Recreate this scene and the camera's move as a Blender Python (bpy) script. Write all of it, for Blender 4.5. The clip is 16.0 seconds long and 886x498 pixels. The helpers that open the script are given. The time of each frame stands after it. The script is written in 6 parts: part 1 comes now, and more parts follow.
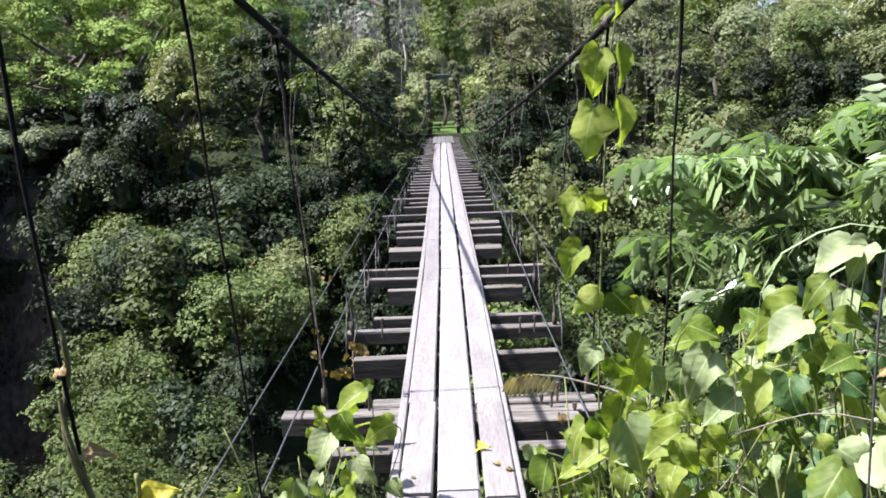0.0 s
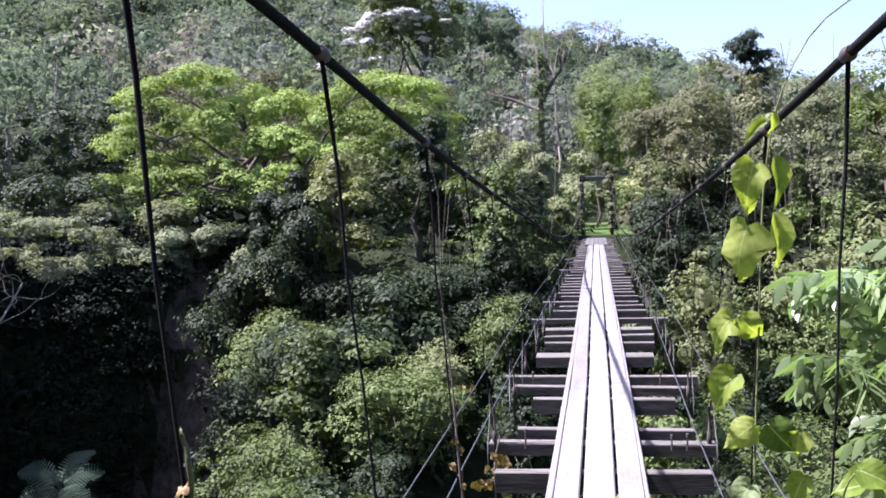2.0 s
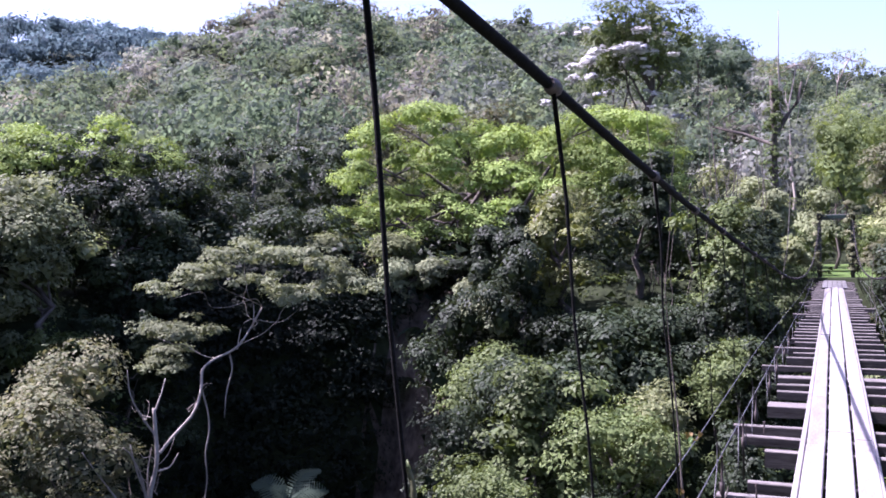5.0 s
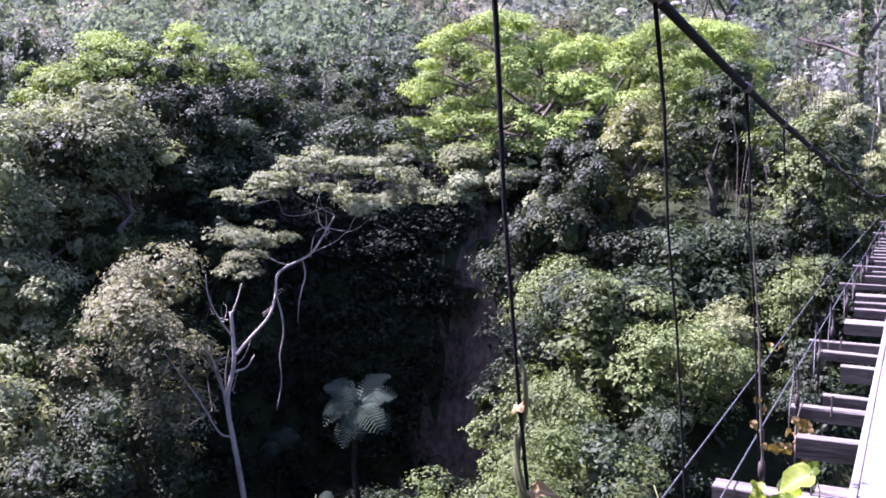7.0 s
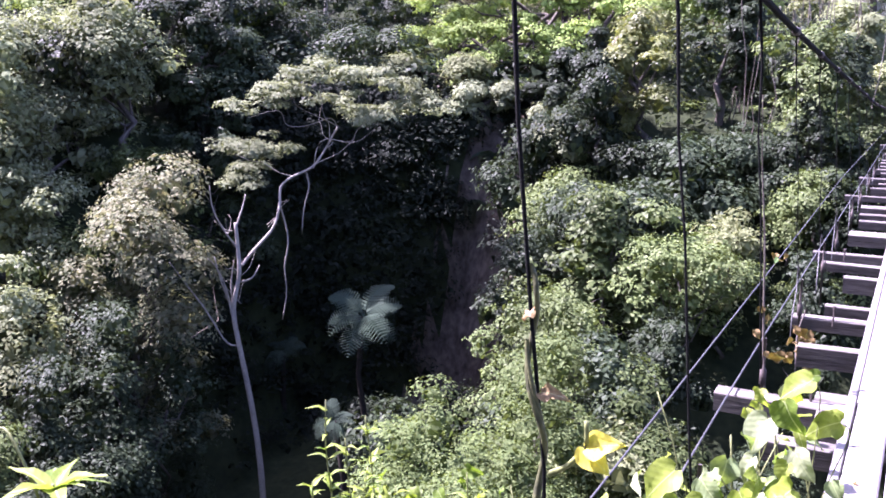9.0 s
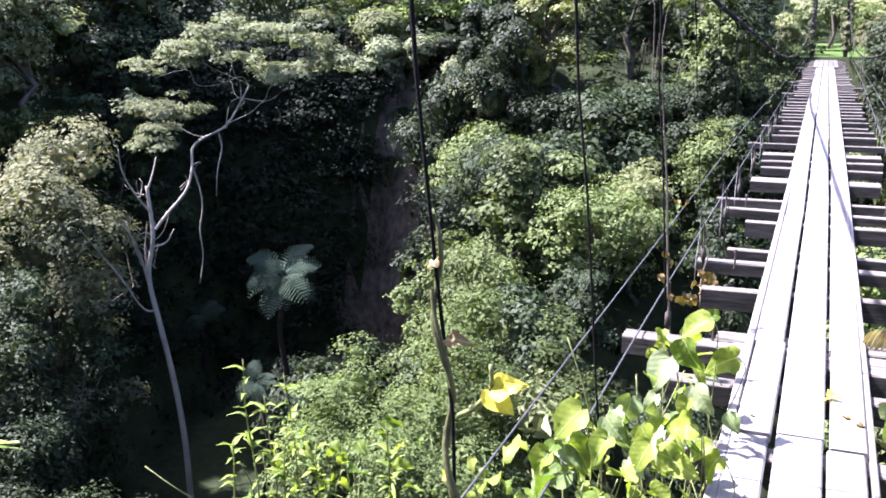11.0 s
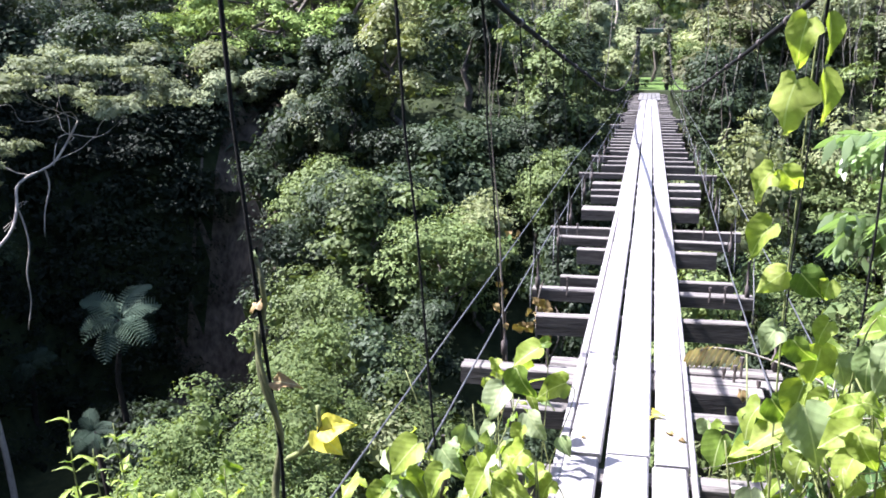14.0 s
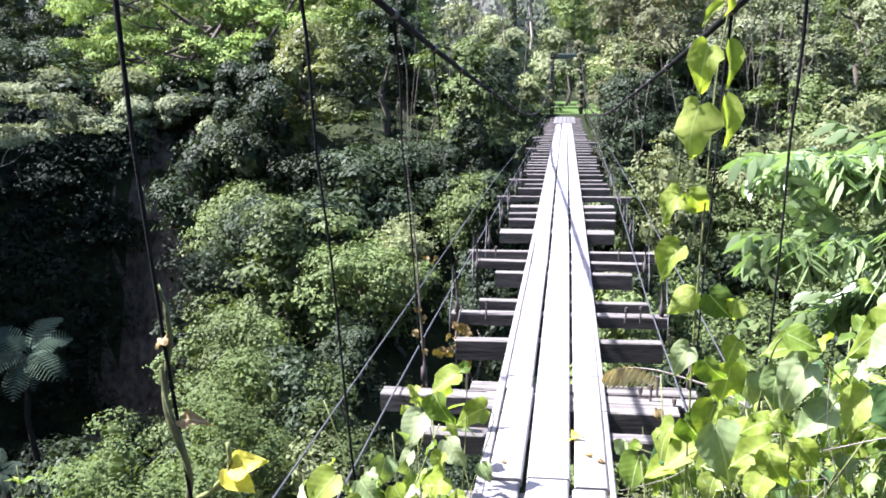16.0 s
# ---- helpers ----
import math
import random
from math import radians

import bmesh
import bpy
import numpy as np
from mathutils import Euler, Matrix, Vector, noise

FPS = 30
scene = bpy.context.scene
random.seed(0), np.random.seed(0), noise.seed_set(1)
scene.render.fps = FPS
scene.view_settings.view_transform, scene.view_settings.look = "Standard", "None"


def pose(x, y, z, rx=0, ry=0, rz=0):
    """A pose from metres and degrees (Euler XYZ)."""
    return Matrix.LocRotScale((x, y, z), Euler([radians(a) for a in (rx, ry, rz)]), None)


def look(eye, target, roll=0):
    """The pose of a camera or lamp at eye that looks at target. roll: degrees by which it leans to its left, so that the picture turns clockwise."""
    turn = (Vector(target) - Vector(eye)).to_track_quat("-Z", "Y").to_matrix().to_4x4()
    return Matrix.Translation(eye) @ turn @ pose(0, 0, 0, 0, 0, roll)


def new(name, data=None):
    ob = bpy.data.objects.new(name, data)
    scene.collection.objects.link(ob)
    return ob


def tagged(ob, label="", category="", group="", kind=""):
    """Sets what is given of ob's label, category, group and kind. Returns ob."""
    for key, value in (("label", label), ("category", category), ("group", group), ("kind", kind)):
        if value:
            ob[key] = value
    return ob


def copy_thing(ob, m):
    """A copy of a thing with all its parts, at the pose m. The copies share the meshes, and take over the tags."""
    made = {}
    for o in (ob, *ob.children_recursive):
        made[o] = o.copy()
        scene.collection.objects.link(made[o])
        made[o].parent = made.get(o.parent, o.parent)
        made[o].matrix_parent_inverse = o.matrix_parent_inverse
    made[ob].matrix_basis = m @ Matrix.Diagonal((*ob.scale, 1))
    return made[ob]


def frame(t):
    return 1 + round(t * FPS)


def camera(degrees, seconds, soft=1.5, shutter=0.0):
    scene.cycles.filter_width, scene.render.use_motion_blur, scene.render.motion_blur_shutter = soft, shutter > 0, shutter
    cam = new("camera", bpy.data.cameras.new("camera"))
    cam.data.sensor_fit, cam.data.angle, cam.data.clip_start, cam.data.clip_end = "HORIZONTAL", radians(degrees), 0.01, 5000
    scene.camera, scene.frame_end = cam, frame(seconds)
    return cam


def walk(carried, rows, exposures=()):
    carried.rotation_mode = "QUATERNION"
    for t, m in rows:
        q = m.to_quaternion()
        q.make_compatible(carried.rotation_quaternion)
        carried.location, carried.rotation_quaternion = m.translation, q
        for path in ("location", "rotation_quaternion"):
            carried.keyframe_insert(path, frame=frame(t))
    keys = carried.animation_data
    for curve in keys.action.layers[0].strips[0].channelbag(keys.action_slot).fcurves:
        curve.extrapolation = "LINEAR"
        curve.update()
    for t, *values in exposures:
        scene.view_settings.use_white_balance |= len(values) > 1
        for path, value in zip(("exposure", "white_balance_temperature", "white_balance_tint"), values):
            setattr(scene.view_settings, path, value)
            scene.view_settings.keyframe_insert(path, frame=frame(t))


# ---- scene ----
cam = camera(50.84, 16.0, 1.75)
# seconds, place in metres, turn in degrees
PATH = [
    (0.0, pose(-0.004, 0.008, 1.566, 80.86, 2.13, 0.11)),
    (0.5, pose(-0.004, 0.058, 1.569, 82.54, 1.78, 0.33)),
    (1.0, pose(0.015, 0.110, 1.577, 84.30, 1.11, 2.74)),
    (1.5, pose(0.038, 0.138, 1.578, 85.97, 1.16, 6.24)),
    (2.0, pose(0.030, 0.111, 1.604, 87.27, 1.81, 9.51)),
    (2.5, pose(0.029, 0.114, 1.604, 89.35, 1.34, 12.52)),
    (3.0, pose(0.026, 0.116, 1.607, 90.56, 1.12, 15.17)),
    (3.5, pose(0.013, 0.135, 1.607, 91.17, 0.91, 17.32)),
    (4.0, pose(-0.016, 0.178, 1.603, 90.98, 0.76, 19.10)),
    (4.5, pose(-0.015, 0.171, 1.601, 90.31, 0.80, 21.06)),
    (5.0, pose(-0.013, 0.162, 1.604, 89.71, 0.67, 22.94)),
    (7.5, pose(-0.069, 0.002, 1.581, 82.95, -0.28, 27.62)),
    (8.0, pose(-0.071, 0.001, 1.579, 81.70, -0.53, 27.84)),
    (8.5, pose(-0.073, 0.002, 1.576, 80.35, -0.46, 27.84)),
    (9.0, pose(-0.075, 0.001, 1.575, 78.95, -0.26, 27.30)),
    (11.5, pose(-0.007, -0.036, 1.577, 76.19, 0.48, 20.61)),
    (12.0, pose(-0.000, -0.034, 1.581, 76.82, 0.35, 19.04)),
    (12.5, pose(0.006, -0.027, 1.587, 77.58, 0.32, 17.21)),
    (13.0, pose(0.012, -0.028, 1.585, 77.81, 0.20, 15.62)),
    (13.5, pose(0.026, -0.032, 1.589, 77.88, 0.29, 14.09)),
    (14.0, pose(0.037, -0.028, 1.595, 78.20, 0.21, 12.58)),
    (14.5, pose(0.041, -0.020, 1.600, 78.80, 0.43, 11.11)),
    (15.0, pose(0.046, -0.011, 1.600, 79.18, 0.51, 9.54)),
    (15.5, pose(0.050, -0.003, 1.602, 79.44, 0.61, 8.46)),
    (16.0, pose(0.054, -0.002, 1.600, 79.66, 0.40, 7.62)),
]
EXPOSURES = [(0.0, 1.74, 5950, 18), (1.5, 1.87, 5650, 28), (3.5, 2.06, 5700, 41), (5.0, 2.03, 5550, 47), (7.5, 2.70, 5500, 55), (9.0, 2.87, 5550, 52), (11.5, 2.64, 5700, 28), (16.0, 2.47, 5650, 23)]
walk(cam, PATH, EXPOSURES)

# ---- sky and sun ----
SUN_TO = Vector((-0.64, -0.04, 1.0)).normalized()   # towards the sun
world = bpy.data.worlds.new("sky")
scene.world = world
world.use_nodes = True
wn = world.node_tree.nodes
sky = wn.new("ShaderNodeTexSky")
sky.sky_type, sky.sun_disc = "NISHITA", False
sky.sun_elevation = math.asin(SUN_TO.z)
sky.sun_rotation = math.atan2(SUN_TO.x, SUN_TO.y)
sky.air_density, sky.dust_density, sky.ozone_density = 1.0, 2.6, 1.0
wn["Background"].inputs["Strength"].default_value = 0.085
world.node_tree.links.new(sky.outputs[0], wn["Background"].inputs["Color"])
sun = new("sun", bpy.data.lights.new("sun", "SUN"))
sun.data.energy, sun.data.angle, sun.data.color = 5.0, radians(0.6), (1.0, 0.95, 0.86)
sun.matrix_world = look(SUN_TO * 60, (0, 0, 0))


# ---- materials ----
def material(name):
    m = bpy.data.materials.new(name)
    m.use_nodes = True
    t = m.node_tree
    return m, t.nodes, t.links, t.nodes["Principled BSDF"]


def ramp(nodes, stops):
    r = nodes.new("ShaderNodeValToRGB")
    e = r.color_ramp.elements
    while len(e) < len(stops):
        e.new(0.5)
    for i, (p, c) in enumerate(stops):
        e[i].position, e[i].color = p, (*c, 1)
    return r


def leaf_material(name, colours, glow=0.35, rough=0.6, patch=0.25, low=0.6, high=1.35, sat=0.6, through_tint=(1.45, 1.45, 0.7), gloss=0.06):
    """Foliage: a colour for each leaf, broad drifts of tone, light passing through the blades."""
    m, n, l, b = material(name)
    geo = n.new("ShaderNodeNewGeometry")
    r = ramp(n, [(i / (len(colours) - 1), c) for i, c in enumerate(colours)])
    each = n.new("ShaderNodeMapRange")
    each.inputs["To Min"].default_value, each.inputs["To Max"].default_value = 0.3, 0.66
    l.new(geo.outputs["Random Per Island"], each.inputs["Value"])
    l.new(each.outputs[0], r.inputs[0])
    tex = n.new("ShaderNodeTexNoise")
    tex.inputs["Scale"].default_value, tex.inputs["Detail"].default_value = patch, 2
    l.new(geo.outputs["Position"], tex.inputs["Vector"])
    info = n.new("ShaderNodeObjectInfo")
    add = n.new("ShaderNodeMath")
    add.operation = "MULTIPLY_ADD"
    add.inputs[1].default_value, add.inputs[2].default_value = 0.36, 0.56
    l.new(info.outputs["Random"], add.inputs[0])
    mr = n.new("ShaderNodeMapRange")
    mr.inputs["From Min"].default_value, mr.inputs["From Max"].default_value = 0.3, 0.7
    mr.inputs["To Min"].default_value, mr.inputs["To Max"].default_value = low, high
    l.new(tex.outputs["Fac"], mr.inputs["Value"])
    mul = n.new("ShaderNodeMath")
    mul.operation = "MULTIPLY"
    l.new(mr.outputs[0], mul.inputs[0])
    l.new(add.outputs[0], mul.inputs[1])
    hsv = n.new("ShaderNodeHueSaturation")
    l.new(r.outputs[0], hsv.inputs["Color"])
    l.new(mul.outputs[0], hsv.inputs["Value"])
    hsv.inputs["Saturation"].default_value = sat
    l.new(hsv.outputs[0], b.inputs["Base Color"])
    b.inputs["Roughness"].default_value = rough
    b.inputs["Specular IOR Level"].default_value = gloss
    tr = n.new("ShaderNodeBsdfTranslucent")
    warm = n.new("ShaderNodeMix")
    warm.data_type, warm.blend_type = "RGBA", "MULTIPLY"
    warm.inputs[0].default_value = 1.0
    warm.inputs[7].default_value = (*through_tint, 1)
    l.new(hsv.outputs[0], warm.inputs[6])
    l.new(warm.outputs[2], tr.inputs["Color"])
    mix = n.new("ShaderNodeMixShader")
    mix.inputs[0].default_value = glow
    l.new(b.outputs[0], mix.inputs[1])
    l.new(tr.outputs[0], mix.inputs[2])
    l.new(mix.outputs[0], n["Material Output"].inputs["Surface"])
    return m


def rough_material(name, dark, light, scale=6.0, rough=0.85, bump=0.4, stretch=(1, 1, 1), metal=0.0, fine=40.0):
    """A matt surface with tone at two scales and a fine relief."""
    m, n, l, b = material(name)
    co = n.new("ShaderNodeTexCoord")
    mp = n.new("ShaderNodeMapping")
    mp.inputs["Scale"].default_value = stretch
    info = n.new("ShaderNodeObjectInfo")
    off = n.new("ShaderNodeVectorMath")
    off.operation = "MULTIPLY_ADD"
    off.inputs[1].default_value = (1, 1, 1)
    sc = n.new("ShaderNodeMath")
    sc.operation = "MULTIPLY"
    sc.inputs[1].default_value = 37.0
    l.new(info.outputs["Random"], sc.inputs[0])
    l.new(co.outputs["Object"], off.inputs[0])
    l.new(sc.outputs[0], off.inputs[2])
    l.new(off.outputs[0], mp.inputs["Vector"])
    big = n.new("ShaderNodeTexNoise")
    big.inputs["Scale"].default_value, big.inputs["Detail"].default_value = scale, 5
    small = n.new("ShaderNodeTexNoise")
    small.inputs["Scale"].default_value, small.inputs["Detail"].default_value = fine, 4
    for tx in (big, small):
        l.new(mp.outputs[0], tx.inputs["Vector"])
    mixf = n.new("ShaderNodeMath")
    mixf.operation = "MULTIPLY_ADD"
    mixf.inputs[1].default_value = 0.5
    l.new(small.outputs["Fac"], mixf.inputs[0])
    half = n.new("ShaderNodeMath")
    half.operation = "MULTIPLY"
    half.inputs[1].default_value = 0.5
    l.new(big.outputs["Fac"], half.inputs[0])
    l.new(half.outputs[0], mixf.inputs[2])
    r = ramp(n, [(0.32, dark), (0.66, light)])
    l.new(mixf.outputs[0], r.inputs[0])
    tone = n.new("ShaderNodeMath")
    tone.operation = "MULTIPLY_ADD"
    tone.inputs[1].default_value, tone.inputs[2].default_value = 0.16, 0.92
    l.new(info.outputs["Random"], tone.inputs[0])
    hsv = n.new("ShaderNodeHueSaturation")
    l.new(r.outputs[0], hsv.inputs["Color"])
    l.new(tone.outputs[0], hsv.inputs["Value"])
    l.new(hsv.outputs[0], b.inputs["Base Color"])
    b.inputs["Roughness"].default_value, b.inputs["Metallic"].default_value = rough, metal
    b.inputs["Specular IOR Level"].default_value = 0.5 if rough < 0.8 else 0.1
    bp = n.new("ShaderNodeBump")
    bp.inputs["Strength"].default_value, bp.inputs["Distance"].default_value = bump, 0.01
    l.new(mixf.outputs[0], bp.inputs["Height"])
    l.new(bp.outputs[0], b.inputs["Normal"])
    return m


WORN_PLANK = rough_material("worn_plank", (0.128, 0.120, 0.117), (0.222, 0.211, 0.206), 2.2, 0.8, 0.4, (5, 0.7, 5), 0.0, 16)
PLANK = rough_material("weathered_plank", (0.150, 0.144, 0.142), (0.245, 0.236, 0.233), 2.2, 0.75, 0.35, (5, 0.7, 5), 0.0, 16)
# Darker than the deck: the trees' shade on the landing is in this colour.
LANDING = rough_material("shaded_board", (0.034, 0.033, 0.032), (0.17, 0.166, 0.16), 3.0, 0.85, 0.6, (0.7, 9, 9), 0.0, 16)


def paint_lit_top(m, level, pale):
    """Timber lighter above the given height: bleached, with sunlit tops painted into the colour."""
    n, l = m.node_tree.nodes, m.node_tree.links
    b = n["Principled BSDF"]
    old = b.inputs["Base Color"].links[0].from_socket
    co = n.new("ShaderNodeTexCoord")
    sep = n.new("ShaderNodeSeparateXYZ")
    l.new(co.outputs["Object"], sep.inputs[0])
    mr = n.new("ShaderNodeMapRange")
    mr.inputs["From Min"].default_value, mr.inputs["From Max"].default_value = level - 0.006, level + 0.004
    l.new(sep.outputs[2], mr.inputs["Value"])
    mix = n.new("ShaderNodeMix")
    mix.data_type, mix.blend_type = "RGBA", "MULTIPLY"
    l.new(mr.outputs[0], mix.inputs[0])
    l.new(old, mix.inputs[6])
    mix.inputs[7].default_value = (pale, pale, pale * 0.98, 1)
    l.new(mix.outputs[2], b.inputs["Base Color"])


# Beam shade is in the colour: dark sides, tops lightened as if sunlit.
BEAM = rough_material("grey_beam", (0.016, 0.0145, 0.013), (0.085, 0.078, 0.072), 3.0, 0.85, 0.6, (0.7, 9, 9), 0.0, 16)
paint_lit_top(BEAM, -0.042, 2.3)
CABLE = rough_material("old_cable", (0.003, 0.0033, 0.0032), (0.010, 0.010, 0.009), 30, 0.9, 0.5, (1, 1, 1), 0.0, 160)
WIRE = rough_material("galvanised_wire", (0.04, 0.04, 0.04), (0.11, 0.11, 0.11), 20, 0.5, 0.2, (1, 1, 1), 0.5, 120)
IRON = rough_material("rusty_iron", (0.03, 0.025, 0.022), (0.10, 0.08, 0.07), 25, 0.7, 0.4, (1, 1, 1), 0.3, 90)
CONCRETE = rough_material("mossy_concrete", (0.03, 0.033, 0.027), (0.10, 0.105, 0.092), 2.0, 0.9, 0.5)
BARK = rough_material("bark", (0.035, 0.03, 0.024), (0.13, 0.115, 0.095), 4.0, 0.9, 0.8, (1, 1, 0.25))
# Near-black, so trunks sink into the dark: shade put into the colour.
FERN_TRUNK = rough_material("fern_trunk", (0.008, 0.007, 0.006), (0.03, 0.026, 0.02), 6.0, 0.95, 0.8)
LIANA = rough_material("liana", (0.06, 0.055, 0.045), (0.16, 0.15, 0.125), 4.0, 0.9, 0.6, (1, 1, 0.3))
VINE_WOOD = rough_material("vine_wood", (0.022, 0.026, 0.008), (0.105, 0.112, 0.034), 22, 0.75, 0.6)
PALE_BARK = rough_material("pale_bark", (0.13, 0.115, 0.095), (0.32, 0.29, 0.245), 4.0, 0.85, 0.6, (1, 1, 0.3))
STEM = rough_material("vine_stem", (0.055, 0.07, 0.018), (0.17, 0.19, 0.055), 30, 0.7, 0.4)
SOIL = rough_material("bare_soil", (0.014, 0.012, 0.009), (0.115, 0.096, 0.074), 1.3, 0.95, 1.0, (1, 1, 0.6), 0.0, 5.0)
SIGN_GREEN = rough_material("green_enamel", (0.008, 0.022, 0.013), (0.02, 0.05, 0.03), 8, 0.5, 0.1)

LEAF_BRIGHT = leaf_material("leaf_bright", [(0.128, 0.212, 0.040), (0.188, 0.283, 0.056), (0.258, 0.345, 0.082), (0.155, 0.240, 0.048)], 0.24, sat=0.92)
LEAF_MID = leaf_material("leaf_mid", [(0.053, 0.091, 0.023), (0.091, 0.136, 0.033), (0.136, 0.180, 0.049), (0.064, 0.105, 0.027)], 0.18, 0.55, sat=0.9, gloss=0.12)
# Dark green leaves, deepened so gorge shade and gaps sit in their colour.
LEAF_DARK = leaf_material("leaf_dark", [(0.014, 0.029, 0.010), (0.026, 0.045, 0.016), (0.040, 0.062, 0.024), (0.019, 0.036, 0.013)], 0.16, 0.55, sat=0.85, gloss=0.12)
# The hollow's shade is put into these near-black leaves.
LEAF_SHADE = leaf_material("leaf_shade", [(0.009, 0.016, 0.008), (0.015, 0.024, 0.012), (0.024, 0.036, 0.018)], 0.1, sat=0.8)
LEAF_GREY = leaf_material("leaf_grey", [(0.105, 0.142, 0.054), (0.173, 0.212, 0.086), (0.261, 0.284, 0.130), (0.131, 0.164, 0.066)], 0.27, through_tint=(1.3, 1.3, 0.85), sat=0.95)
LEAF_BROWN = leaf_material("leaf_brown", [(0.089, 0.113, 0.048), (0.137, 0.160, 0.075), (0.198, 0.192, 0.103), (0.103, 0.127, 0.055)], 0.27, through_tint=(1.3, 1.3, 0.85), sat=0.9)
LEAF_BUSH = leaf_material("leaf_bush", [(0.048, 0.085, 0.016), (0.075, 0.120, 0.027), (0.113, 0.154, 0.036), (0.057, 0.095, 0.019)], 0.28, sat=0.84)
LEAF_FLAT = leaf_material("leaf_pale", [(0.137, 0.187, 0.073), (0.221, 0.267, 0.119), (0.284, 0.325, 0.156), (0.167, 0.211, 0.093)], 0.27, through_tint=(1.3, 1.3, 0.85), sat=0.9)
LEAF_UMBRELLA = leaf_material("leaf_umbrella", [(0.136, 0.180, 0.074), (0.205, 0.249, 0.112), (0.271, 0.307, 0.151), (0.162, 0.203, 0.088)], 0.25, sat=0.85, through_tint=(1.25, 1.25, 0.85))
LEAF_BAMBOO = leaf_material("leaf_bamboo", [(0.11, 0.16, 0.045), (0.16, 0.22, 0.065), (0.22, 0.28, 0.09)], 0.35, sat=0.85)
LEAF_OLIVE = leaf_material("leaf_olive", [(0.09, 0.125, 0.028), (0.15, 0.19, 0.04), (0.23, 0.255, 0.06), (0.11, 0.15, 0.033)], 0.25, 0.5, sat=0.85, gloss=0.2)
LEAF_FLOWER = leaf_material("blossom", [(0.62, 0.63, 0.58), (0.74, 0.74, 0.71), (0.80, 0.80, 0.78)], 0.25, through_tint=(1, 1, 0.95))
LEAF_FERN = leaf_material("leaf_fern", [(0.028, 0.053, 0.031), (0.038, 0.067, 0.039), (0.056, 0.087, 0.050)], 0.3, sat=0.8)
LEAF_PINNATE = leaf_material("leaf_pinnate", [(0.175, 0.265, 0.085), (0.25, 0.345, 0.14), (0.36, 0.45, 0.26)], 0.34, 0.3, 2.0, sat=0.95, gloss=0.6, through_tint=(1.1, 1.3, 0.6))
GRASS = leaf_material("grass", [(0.14, 0.24, 0.06), (0.22, 0.33, 0.09), (0.30, 0.40, 0.13)], 0.35)
# Hill tones lightened and blued: distance haze put into the leaf colours.
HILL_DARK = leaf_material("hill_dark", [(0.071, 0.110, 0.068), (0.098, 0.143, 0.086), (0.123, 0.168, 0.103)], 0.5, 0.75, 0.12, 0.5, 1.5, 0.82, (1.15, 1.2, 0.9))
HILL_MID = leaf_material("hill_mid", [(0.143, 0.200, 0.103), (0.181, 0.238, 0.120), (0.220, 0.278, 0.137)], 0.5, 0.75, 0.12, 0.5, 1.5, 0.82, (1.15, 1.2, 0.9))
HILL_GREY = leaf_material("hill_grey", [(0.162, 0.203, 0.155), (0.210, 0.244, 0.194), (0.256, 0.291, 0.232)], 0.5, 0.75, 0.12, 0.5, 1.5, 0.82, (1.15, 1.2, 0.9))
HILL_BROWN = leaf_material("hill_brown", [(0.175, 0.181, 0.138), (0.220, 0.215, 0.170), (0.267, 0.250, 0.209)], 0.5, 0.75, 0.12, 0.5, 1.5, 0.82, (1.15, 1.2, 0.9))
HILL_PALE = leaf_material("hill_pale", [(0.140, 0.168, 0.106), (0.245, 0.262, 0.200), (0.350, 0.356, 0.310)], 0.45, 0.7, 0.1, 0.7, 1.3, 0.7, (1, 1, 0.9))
# The far ridge's blue is distance haze put into the leaf colour.
HILL_HAZED = leaf_material("hill_hazed", [(0.134, 0.211, 0.222), (0.170, 0.249, 0.255), (0.206, 0.290, 0.285)], 0.5, 0.8, 0.03, 0.7, 1.3, 1.0, (1, 1.05, 1.05))
# Near-black: the shade under the trees is put into the floor's colour.
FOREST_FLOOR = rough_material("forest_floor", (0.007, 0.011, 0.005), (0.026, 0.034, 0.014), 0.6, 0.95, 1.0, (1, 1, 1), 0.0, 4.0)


# ---- mesh helpers ----
def mesh_from(name, verts, quads, mat):
    me = bpy.data.meshes.new(name)
    verts, quads = np.asarray(verts, np.float32), np.asarray(quads, np.int32)
    k = quads.shape[1]
    me.vertices.add(len(verts))
    me.vertices.foreach_set("co", verts.ravel())
    me.loops.add(quads.size)
    me.loops.foreach_set("vertex_index", quads.ravel())
    me.polygons.add(len(quads))
    me.polygons.foreach_set("loop_start", np.arange(0, quads.size, k, dtype=np.int32))
    me.polygons.foreach_set("use_smooth", np.zeros(len(quads), dtype=bool))
    me.update(calc_edges=True)
    me.materials.append(mat)
    return me


def smooth(me):
    me.polygons.foreach_set("use_smooth", np.ones(len(me.polygons), dtype=bool))
    return me


def child(name, me, parent, label=""):
    ob = new(name, me)
    ob.parent = parent
    return tagged(ob, label)


def unit(v):
    return v / (np.linalg.norm(v, axis=-1, keepdims=True) + 1e-9)


